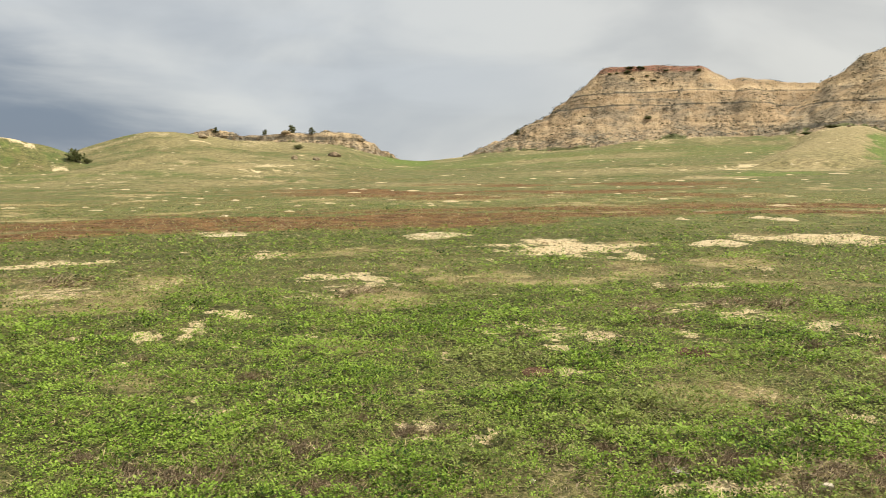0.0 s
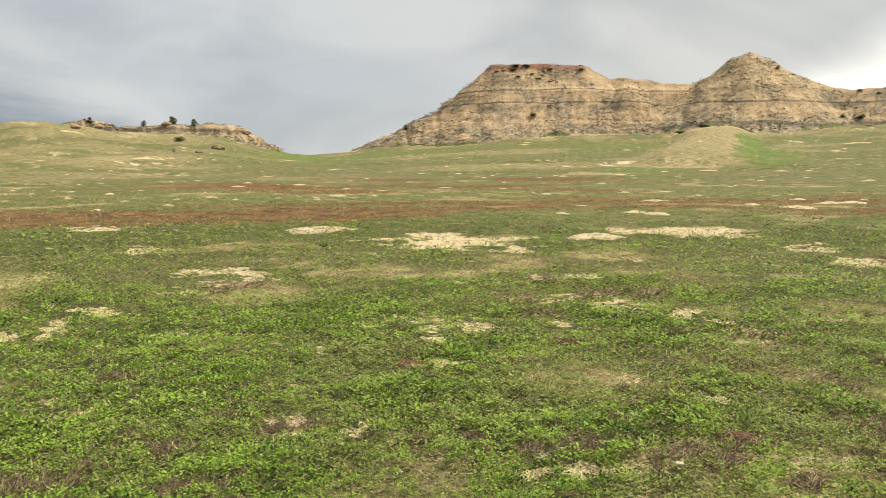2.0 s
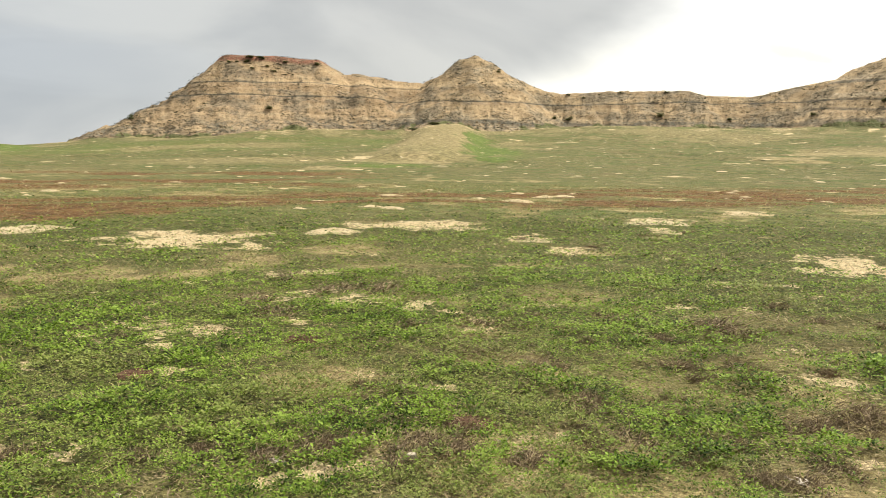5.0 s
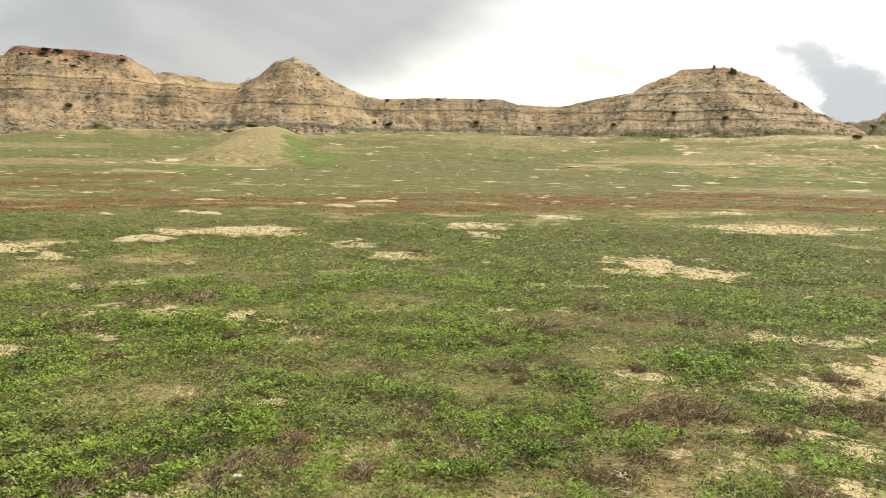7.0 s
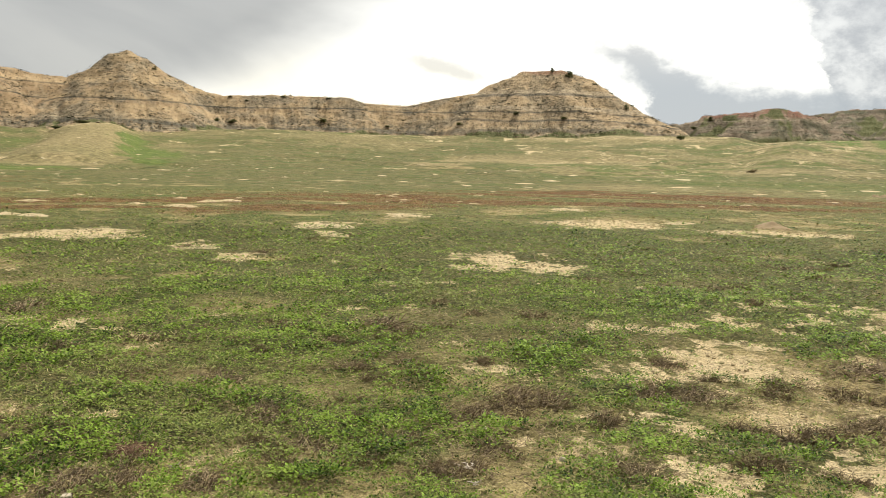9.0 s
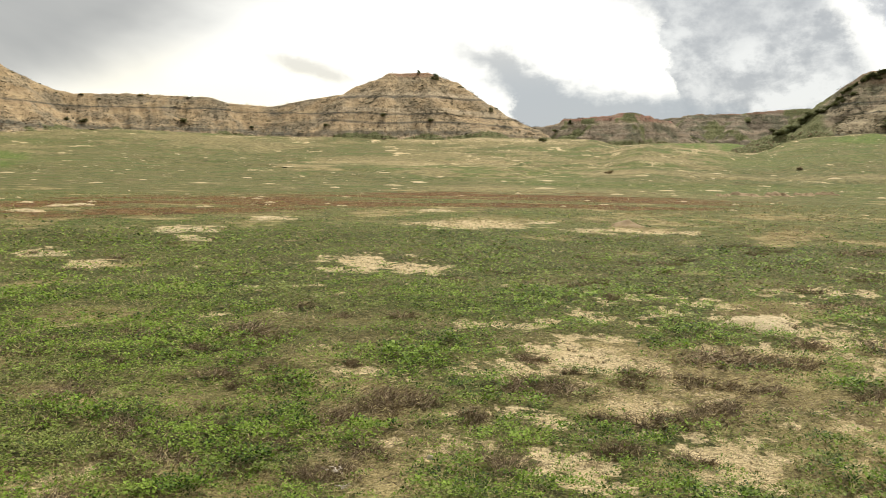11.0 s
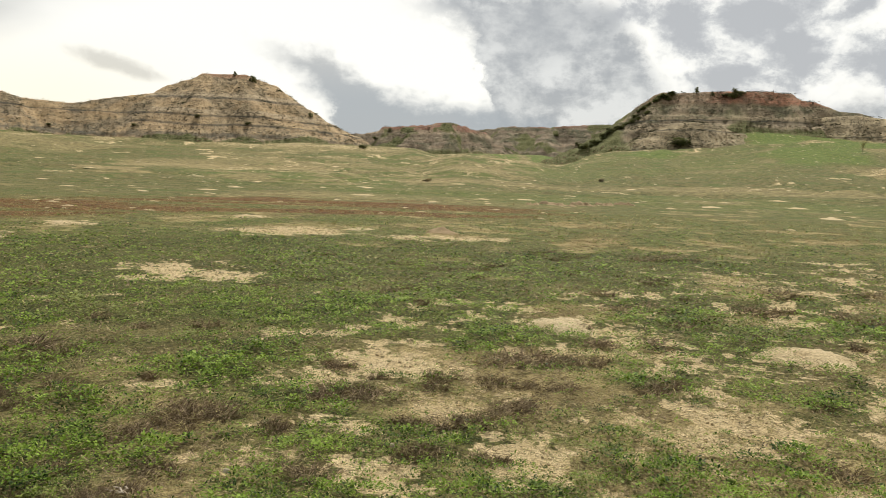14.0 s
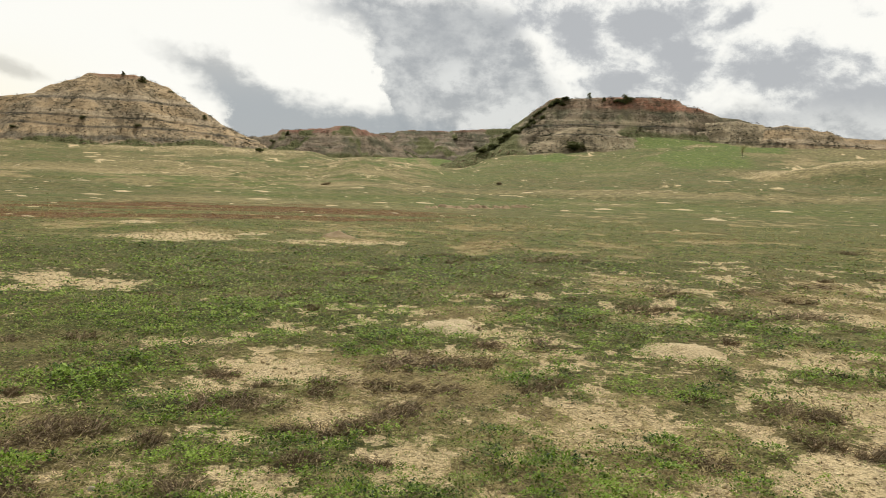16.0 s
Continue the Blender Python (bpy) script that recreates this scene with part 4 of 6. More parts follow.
# ---- hills ----
MESA = [(10.4, 287, 6.75), (12.0, 286.5, 6.77), (13.5, 286, 6.80), (15.2, 286.5, 6.66), (16.3, 287, 6.60), (18.2, 289, 5.66), (19.3, 287, 5.74), (19.6, 272, 4.75), (19.3, 287, 5.74), (21.7, 290, 5.26), (23.6, 290, 5.18)]
CONE = [(23.6, 290, 5.18), (25.1, 287, 5.75), (26.4, 283, 6.85), (27.3, 282, 7.08), (27.1, 266, 5.35), (27.3, 282, 7.08), (28.3, 282, 6.62), (29.6, 284, 5.75), (31.8, 286, 4.80), (33.5, 287, 4.45)]
LONG = [(33.5, 287, 4.50), (37.0, 285, 4.62), (41.6, 283, 4.62), (42.8, 286, 4.24), (45.8, 286, 4.12), (47.7, 285, 4.55), (50.7, 283, 5.12)]
EAST = [(50.7, 283, 5.05), (51.9, 282, 5.75), (54.0, 281, 6.62), (53.6, 266, 5.1), (54.0, 281, 6.62), (56.5, 281, 6.74), (57.0, 265, 5.1), (56.5, 281, 6.74), (58.3, 283, 6.20), (60.8, 287, 4.65), (62.5, 292, 3.65), (64.0, 298, 3.0)]
RED = [(80.4, 320, 2.8), (81.2, 317, 3.35), (82.8, 312, 4.30), (84.2, 306, 5.55), (85.6, 303, 6.50), (88.0, 301, 6.58), (91.0, 301, 6.60), (93.0, 303, 6.40), (94.3, 306, 5.85), (96.4, 309, 5.30), (99.0, 314, 4.75)]
RED_LEDGE = [(82.9, 281, 2.95), (84.8, 275, 3.90), (86.3, 271, 4.50), (87.5, 269, 4.64), (88.9, 271, 4.47), (90.2, 274, 3.97), (91.6, 278, 3.20)]
STEP = [(94.6, 300, 4.55), (95.3, 298, 4.93), (97.0, 297, 5.08), (98.4, 298, 4.88), (99.1, 300, 4.55)]
END = [(99.3, 297, 4.6), (100.4, 294, 4.76), (101.3, 295, 4.65), (102.4, 298, 4.40), (103.2, 310, 4.05), (106.2, 320, 3.95), (113.0, 330, 4.2)]
KNOB = [(64.3, 420, 3.15), (65.6, 425, 3.15), (66.8, 418, 3.72), (66.6, 400, 2.6), (66.8, 418, 3.72), (68.6, 415, 3.86), (68.3, 394, 2.8), (68.6, 415, 3.86), (70.3, 412, 4.12), (70.4, 390, 2.8), (70.3, 412, 4.12), (71.6, 416, 3.90), (72.8, 425, 3.58)]
BACK = [(72.5, 520, 3.6), (74.8, 515, 3.95), (74.5, 485, 2.8), (74.8, 515, 3.95), (77.8, 520, 4.0), (77.5, 485, 2.9), (77.8, 520, 4.0), (80.7, 515, 4.32), (83.0, 510, 4.32), (86.5, 520, 4.2)]
WEST = [(-18.2, 283, 2.60), (-16.6, 281, 2.72), (-15.4, 283, 2.38), (-13.6, 282, 2.45), (-12.2, 280, 2.74), (-10.3, 280, 2.66), (-8.5, 280, 2.76), (-7.0, 281, 2.25), (-6.2, 283, 1.6), (-5.0, 285, 0.95)]


def hill_heights(x, y, ridges, gully, step, rough=0.0):
    b, r = polar(x, y)
    warp = 2.0 * fbm(x, y, 30.0, 2, 101) + 0.9 * fbm(x, y, 8.0, 3, 103)
    height, owner, near = np.full(x.shape, -1e3), np.zeros(x.shape, int), np.full(x.shape, 1e3)
    for n, (nodes, k, depth, cap) in enumerate(ridges):
        h, d = ridge(x, y, nodes, k, depth, cap, warp)
        owner, near, height = np.where(h > height, n, owner), np.where(h > height, d, near), np.maximum(h, height)
    cut = 1 - np.abs(fbm(b * 5.0 + 2.0 * fbm(x, y, 12, 2, 107), r / 9, 8.0, 3, 109))
    height = height - gully * (cut**3 - 0.25) * smooth(near, 3.0, 14.0)
    rill = 1 - np.abs(fbm(b * 13.0 + 1.5 * fbm(x, y, 6, 2, 108), r / 22, 8.0, 2, 110))
    height = height - 0.28 * (rill**5 - 0.2) * smooth(near, 1.0, 7.0)
    height = height + 0.8 * fbm(x, y, 4.5, 4, 113, 0.6) * smooth(near, 0.0, 6.0)
    height = height + rough * fbm(x, y, 5.0, 4, 115, 0.6) + 0.30 * fbm(x, y, 2.6, 3, 116)
    wave = height + 1.6 * fbm(x, y, 40, 2, 117)
    height = height + step * (np.sin(2 * np.pi * wave / 3.1) + 0.6 * np.sin(2 * np.pi * wave / 1.27 + 1.0) * 0.6)
    return height, owner


SCRUB_AT, SCREE_AT, LANDS = [], [], []


def build_hills(b0, b1, db, r0, r1, dr, ridges, gully, step, names, turf_top=3.0, caps=(900, 900, 900, 900), rough=0.0, green=0.25, ledges=(), bushy=10500, sward=-99.0, rubble=1.0):
    bald = np.isin(np.arange(len(ridges)), ledges)
    LANDS.append((b0, b1, r0, r1, ridges, gully, step, rough))
    bs, rs = np.arange(b0, b1, db), np.arange(r0, r1, dr)
    r, b = np.meshgrid(rs, bs, indexing="ij")
    x, y = plan(b, r)
    h, owner = hill_heights(x, y, ridges, gully, step, rough)
    g = ground_z(x, y)
    turf = smooth(h - g + 3.0 * fbm(x, y, 9, 4, 121, 0.6), turf_top + 0.5, -0.5)
    turf = np.maximum(turf, green * smooth(fbm(x, y, 13.0, 4, 123, 0.6), 0.05, 0.40))
    turf = np.where(bald[owner], 0.45 * turf, turf)
    turf = np.maximum(turf, smooth(b + 1.2 * fbm(x, y, 9, 3, 127), sward + 1.2, sward - 0.6))
    scree = rubble * smooth(h - g + 2.5 * fbm(x, y, 11, 3, 125), 4.2, 1.5) * smooth(h - g, -0.5, 0.8)
    keep = h > g - 0.8
    faces = grid_faces(len(rs), len(bs))
    some = keep.ravel()[faces].any(1)
    verts = np.stack([x, y, np.maximum(h, g - 2.5)], -1).reshape(-1, 3)
    who = owner.ravel()[faces[:, 0]]
    spots = np.random.default_rng(int(b0 * 7 + r0)).integers(0, verts.shape[0], 60000)
    over, clump = (h - g).ravel()[spots], 0.65 * fbm(x.ravel()[spots], y.ravel()[spots], 9.0, 4, 131) + 0.75 * fbm(b.ravel()[spots] * 5.0, 0.25 * verts[spots, 2], 5.0, 3, 133)
    beds = np.sin(2 * np.pi * (verts[spots, 2] + 1.5 * clump) / 4.6)
    SCRUB_AT.append(verts[spots[(over > 0.4) & (polar(verts[spots, 0], verts[spots, 1])[0] > sward + 0.6) & (clump + 0.12 * beds + 0.6 * np.random.default_rng(3).random(len(spots)) > 0.38)]][:bushy])
    SCREE_AT.append(verts[spots[(over > 0.0) & (over < 3.4) & (clump < 0.2)]][:1400])
    for n, (name, material, label) in enumerate(names):
        hill = tagged(new(name), label, "hill")
        mid = verts[faces[:, 0], 2]
        low = (h - g).ravel()[faces[:, 0]] < 2.2 + 1.5 * fbm(verts[faces[:, 0], 0], verts[faces[:, 0], 1], 6.0, 3, 141)
        high = mid + 0.8 * fbm(verts[faces[:, 0], 0], verts[faces[:, 0], 1], 4.0, 3, 143) > caps[n]
        for piece, chosen, words in (("slope", ~low & ~high, ""), ("foot", low & ~high, "grassy scree foot"), ("cap", high, "burnt red caprock")):
            mine = faces[some & (who == n) & chosen]
            if len(mine):
                used, back = np.unique(mine, return_inverse=True)
                tagged(sheet(piece, verts[used], back.reshape(-1, 4)[:, ::-1], material, hill, {"turf": turf.ravel()[used], "scree": scree.ravel()[used]}), words)


build_hills(-1, 67, 0.09, 214, 345, 0.65, [(MESA, 0.80, 44.0, 1.0), (CONE, 0.84, 40.0, 0.3), (LONG, 0.66, 26.0, 1.0), (EAST, 0.78, 46.0, 0.8)], 1.1, 0.10,
            [("butte", CLAY, "flat-topped layered tan clay butte with a burnt red cap"), ("butte", CLAY_PLAIN, "cone-shaped ochre clay butte with dark beds"),
             ("badland_ridge", CLAY_PLAIN, "long low ridge of banded ochre clay"), ("butte", CLAY_EAST, "broad tan butte with pinkish top and green flank")], 0.6, (34.6, 900, 900, 33.8))
build_hills(76, 114, 0.10, 245, 370, 0.7, [(RED, 0.74, 50.0, 2.0), (RED_LEDGE, 0.60, 22.0, 0.5), (STEP, 0.62, 22.0, 1.5), (END, 0.55, 24.0, 1.5)], 1.8, 0.22,
            [("butte", CLAY_RED, "grey-green clay butte with a brick-red top"), ("rock_ledge", CLAY_PALE, "pale clay ledge below the red-topped butte"),
             ("rock_ledge", CLAY_PALE, "flat-topped tan clay step beside the red-topped butte"),
             ("badland_ridge", CLAY_EAST, "low grey and tan clay ridge beside the meadow")], 5.5, (34.2, 900, 900, 900), 0.5, 0.42, (1, 2, 3), 7000, 82.8, 0.4)
build_hills(62, 90, 0.12, 370, 580, 1.2, [(KNOB, 0.65, 40.0, 3.0), (BACK, 0.6, 44.0, 3.0)], 4.5, 0.30,
            [("badland_hill", CLAY_FAR, "dark rounded clay hill with reddish crest"), ("badland_ridge", CLAY_BACK, "distant scrubby clay ridge behind the valley")], 5.0, (900, 900), 1.0, 0.8)
build_hills(-21, -4, 0.07, 255, 305, 0.5, [(WEST, 0.75, 20.0, 0.5)], 1.6, 0.35,
            [("rocky_crest", CLAY_PLAIN, "crumbling tan sandstone crest on a grassy hill")], -0.8, (900,), 1.6, 0.25, (), 350)

# ---- plants ----
def leaf_mesh(name, base, yaw, pitch, length, width, fold, material, label, category, layers=None):
    """Many small folded leaves or blades in one mesh: base points, directions and sizes are arrays."""
    cy, sy, cp, sp = np.cos(yaw), np.sin(yaw), np.cos(pitch), np.sin(pitch)
    ahead = np.stack([cy * cp, sy * cp, sp], -1) * length[:, None]
    side = np.stack([-sy, cy, 0 * cy], -1) * (width / 2)[:, None]
    up = np.stack([-cy * sp, -sy * sp, cp], -1) * (fold * width)[:, None]
    verts = np.stack([base, base + 0.55 * ahead + side + up, base + ahead, base + 0.55 * ahead - side + up], 1).reshape(-1, 3)
    n = len(base)
    quads = np.arange(4 * n).reshape(-1, 4)
    tris = np.concatenate([quads[:, [0, 1, 2]], quads[:, [0, 2, 3]]])
    ob = sheet(name, verts, tris, material, None, layers, True)
    return tagged(ob, label, category, "", "stuff")


def strewn(rng, n, r0, r1, b0=-35.0, b1=111.0):
    """Places over the meadow, thinning out with the distance."""
    r = r0 * (r1 / r0) ** rng.random(n)
    x, y = plan(b0 + (b1 - b0) * rng.random(n), r)
    return x, y, r


def plant_meadow():
    rng = np.random.default_rng(7)
    # green forbs: clumps of leaves, dense before the camera and thin all round
    xa, ya, ra = strewn(rng, 205000, 3.3, 44.0)
    xb, yb, rb = strewn(rng, 17000, 0.35, 16.0, 111.0, 325.0)
    xc, yc, rc = strewn(rng, 7000, 0.35, 3.3)
    x, y, r = np.concatenate([xa, xb, xc]), np.concatenate([ya, yb, yc]), np.maximum(np.concatenate([ra, rb, rc]), 3.0)
    bare, dry, rust, lush, _ = cover(x, y)
    patch, under = fbm(x, y, 0.6, 4, 201, 0.6), shrub_shade(x, y)
    knot = fbm(x, y, 0.15, 3, 203) + 0.8 * smooth(r, 6, 12) * fbm(x, y, 0.38, 3, 205)
    b, _ = polar(x, y)
    deep = nearness(x, y, GREEN, 0.6, 85, 0.5, 1.3, 0.6)
    chance = smooth(0.24 + 0.62 * lush + 0.75 * patch * (1 - 0.45 * lush) + 0.40 * knot - 0.15 * dry + deep, 0.05, 0.62) * (1 - 0.82 * bare) * (1 - 0.8 * rust) * (1 - 0.90 * under) * smooth(r, 46, 24) * np.where((b > 108) | (b < -33), 0.5, 1.0)
    keep = rng.random(len(x)) < np.clip(chance, 0.015, 0.95)
    x, y, r, patch, lush, dry, bare, knot, deep = (a[keep] for a in (x, y, r, patch, lush, dry, bare, knot, deep))
    many = 6
    grow = (r / 4.0) ** 0.64
    size = 0.0250 * grow * (0.65 + 0.6 * rng.random(len(x)) + 0.12 * lush) * np.clip(1 + 0.5 * patch, 0.7, 1.4) * (1 - 0.35 * bare) * (1 + 0.15 * deep)
    turn, out = rng.random((many, len(x))) * 2 * np.pi, np.sqrt(rng.random((many, len(x))))
    px, py = x + size * out * np.cos(turn), y + size * out * np.sin(turn)
    lift = (0.25 + 0.85 * (1 - out**2)) * size * (0.5 + 0.7 * rng.random(out.shape))
    lift = lift * np.clip(1.0 + 0.4 * lush - 0.25 * dry, 0.6, 1.5)
    lift = lift + ((0.075 + 0.05 * smooth(r, 6, 12)) * np.clip(knot + 0.15, 0, 0.7) + 0.012 * deep) * smooth(r, 40, 14)
    pz = ground_z(px.ravel(), py.ravel()).reshape(px.shape) + lift / grow**0.5 - 0.004
    length = (0.60 * size * (0.6 + 0.7 * rng.random(out.shape))).ravel()
    tilt = (rng.uniform(-0.15, 0.95, out.shape) / np.maximum(grow, 1) ** 0.5).ravel()
    # random clump greens; past 5 m, sunlit tops and shaded hollows are painted in
    tone = np.clip(0.54 + 0.45 * fbm(x, y, 0.30, 3, 207) + 0.40 * knot * smooth(r, 5, 10) + 0.32 * rng.normal(0, 1, len(x)) + 0.15 * (lush - 0.5) - 0.20 * deep - 0.22 * smooth(r, 13, 22), 0, 1)
    pale = smooth(fbm(x, y, 1.1, 3, 209) + 0.35 * dry - 0.3 * deep - 0.15 * lush + 0.15 * rng.normal(0, 1, len(x)), 0.18, 0.60)
    far = np.tile(r, many) > 11.0
    some = ~far | (rng.random(out.size) < 0.40)
    length = np.where(far, 1.15 * length, length)[some]
    spread = lambda a: np.repeat(np.tile(a, many)[some], 4)
    leaf_mesh("meadow_forbs", np.stack([px, py, pz], -1).reshape(-1, 3)[some], (turn + rng.normal(0, 0.7, out.shape)).ravel()[some], tilt[some], length,
              length * rng.uniform(0.5, 0.8, len(length)), rng.uniform(-0.05, 0.25, len(length)), LEAF, "low mat of small-leaved green forbs covering the meadow", "plants",
              {"tone": spread(tone), "pale": spread(pale)})
    # straw blades
    x, y, r = strewn(rng, 210000, 3.0, 48.0)
    bare, dry, rust, lush, _ = cover(x, y)
    tuft = fbm(x, y, 0.35, 3, 211)
    keep = rng.random(len(x)) < np.clip(0.45 + 0.55 * dry + 0.5 * tuft - 0.45 * bare - 0.10 * lush, 0.03, 1)
    x, y, r, tuft = (a[keep] for a in (x, y, r, tuft))
    grow = (r / 4.0) ** 0.72
    length = 0.042 * grow * rng.uniform(0.5, 1.4, len(x))
    leaf_mesh("dry_grass", np.stack([x, y, ground_z(x, y) + (0.006 + 0.034 * rng.random(len(x)) ** 2) * np.minimum(grow, 1.5)], -1), rng.random(len(x)) * 2 * np.pi, rng.uniform(0.0, 0.55, len(x)), length,
              length * rng.uniform(0.06, 0.14, len(x)), rng.uniform(0, 0.5, len(x)), STRAW, "sparse straw-coloured dry grass between green forbs", "grass")
    # litter: short flat bits of straw and stalk on the soil
    x, y, r = strewn(rng, 120000, 2.8, 20.0)
    bare, dry, rust, lush, _ = cover(x, y)
    keep = rng.random(len(x)) < np.clip(0.45 + 0.5 * dry + 0.25 * fbm(x, y, 0.2, 2, 215) - 0.25 * lush - 0.35 * bare, 0.06, 1)
    x, y, r = (a[keep] for a in (x, y, r))
    grow = (r / 4.0) ** 0.8
    length = 0.026 * grow * rng.uniform(0.4, 1.5, len(x))
    leaf_mesh("plant_litter", np.stack([x, y, ground_z(x, y) + 0.006 * grow], -1), rng.random(len(x)) * 2 * np.pi, rng.uniform(-0.1, 0.25, len(x)), length,
              length * rng.uniform(0.12, 0.5, len(x)), rng.uniform(0, 0.3, len(x)), LITTER, "scattered straw and dead leaf litter on the soil", "litter")
    # brown dead stems lying in clumps
    x, y, r = strewn(rng, 150000, 3.0, 60.0)
    bare, dry, rust, lush, _ = cover(x, y)
    tuft = fbm(x, y, 0.55, 4, 221, 0.55)
    keep = rng.random(len(x)) < np.maximum(smooth(tuft + 0.25 * dry - 0.05 * lush, 0.02, 0.34) * (1 - 0.6 * bare), shrub_shade(x, y))
    x, y, r = (a[keep] for a in (x, y, r))
    grow = (r / 4.0) ** 0.72
    length = 0.050 * np.minimum(grow, 2.6) * rng.uniform(0.5, 1.3, len(x))
    leaf_mesh("dead_stems", np.stack([x, y, ground_z(x, y) + 0.03 * grow * rng.random(len(x)) ** 2], -1), rng.random(len(x)) * 2 * np.pi, rng.uniform(-0.1, 0.6, len(x)), length,
              length * rng.uniform(0.06, 0.13, len(x)), rng.uniform(0, 0.6, len(x)), TWIG, "patches of brown dead weed stems in the meadow", "plants")
    # rust-red grass of the moist band
    x, y, r = strewn(rng, 170000, 18.0, 85.0)
    bare, dry, rust, lush, _ = cover(x, y)
    keep = rng.random(len(x)) < 0.9 * rust * (1 - 0.9 * bare)
    x, y, r = (a[keep] for a in (x, y, r))
    length = 0.075 * (r / 25.0) ** 0.7 * rng.uniform(0.5, 1.3, len(x))
    leaf_mesh("rust_grass", np.stack([x, y, ground_z(x, y) - 0.01], -1), rng.random(len(x)) * 2 * np.pi, rng.uniform(0.0, 0.5, len(x)), length,
              length * rng.uniform(0.25, 0.45, len(x)), rng.uniform(0, 0.4, len(x)), RUST, "band of rust-red grass across the meadow", "grass")
    # tufts of short grass on the far slopes
    x, y, r = strewn(rng, 60000, 42.0, 225.0)
    bare, dry, rust, lush, scab = cover(x, y)
    keep = rng.random(len(x)) < np.clip(0.55 + 0.6 * fbm(x, y, 6.0, 4, 231, 0.6) - 0.5 * scab, 0.05, 1)
    x, y, r = (np.tile(a[keep], 2) for a in (x, y, r))
    x, y = x + rng.normal(0, 0.12, len(x)), y + rng.normal(0, 0.12, len(x))
    length = 0.17 * (r / 80.0) ** 0.6 * rng.uniform(0.5, 1.4, len(x))
    leaf_mesh("slope_grass", np.stack([x, y, ground_z(x, y) - 0.02], -1), rng.random(len(x)) * 2 * np.pi, rng.uniform(-0.02, 0.16, len(x)), length,
              length * rng.uniform(0.5, 0.9, len(x)), rng.uniform(0, 0.2, len(x)), TUFT, "short tufts of olive and straw grass on the slopes", "grass")


plant_meadow()


def scrub_on_hills():
    rng = np.random.default_rng(11)
    at = np.concatenate(SCRUB_AT)
    many = 4
    size = rng.uniform(0.24, 0.66, len(at)) * np.where(rng.random(len(at)) < 0.10, 1.8, 1.0)
    turn, out = rng.random((many, len(at))) * 2 * np.pi, np.sqrt(rng.random((many, len(at))))
    base = at[None] + np.stack([size * out * np.cos(turn), size * out * np.sin(turn), size * (0.02 + 0.6 * (1 - out**2) * rng.random(out.shape))], -1)
    length = (size * rng.uniform(0.6, 1.0, out.shape)).ravel()
    leaf_mesh("hill_scrub", base.reshape(-1, 3), turn.ravel(), rng.uniform(-0.1, 0.25, out.size), length, 0.8 * length, rng.uniform(0, 0.3, out.size), SAGE,
              "small dark sagebrush dotted over the clay slopes", "shrubs")


scrub_on_hills()


# ---- things on the meadow ----
def settle(kinds, poses):
    """Copies of the kinds, in turn, at the poses; the kinds themselves take the first ones."""
    for n, m in enumerate(poses[len(kinds):]):
        copy_thing(kinds[n % len(kinds)], m)
    for ob, m in zip(kinds, poses):
        ob.matrix_basis = m


def on_ground(x, y, sink=0.0):
    return float(ground_z(np.array([x]), np.array([y]))[0]) - sink


def mound_mesh(seed, peak, rough, hole, rings=15, spokes=40):
    """A low heap of dug-out soil, one metre in radius; hole: depth of a burrow mouth at its top."""
    q, a = np.meshgrid(np.linspace(0, 1.06, rings), np.linspace(0, 2 * np.pi, spokes, endpoint=False), indexing="ij")
    edge = 1 + 0.42 * fbm(2 * np.cos(a) + seed * 7.7, 2 * np.sin(a), 1.0, 3, 300 + seed)
    x, y = q * edge * np.cos(a), q * edge * np.sin(a)
    z = peak * (1 - np.clip(q, 0, 1) ** 1.6) * (0.8 + 0.5 * fbm(x + seed, y, 0.7, 2, 320 + seed)) + rough * fbm(x + seed * 3.1, y, 0.33, 3, 310 + seed) * smooth(q, 1.02, 0.7)
    z = z - hole * smooth(np.hypot(x - 0.2, y + 0.1), 0.20, 0.08) - 0.10 * smooth(q, 0.93, 1.06)
    return np.stack([x, y, z], -1).reshape(-1, 3), grid_faces(rings, spokes, True)


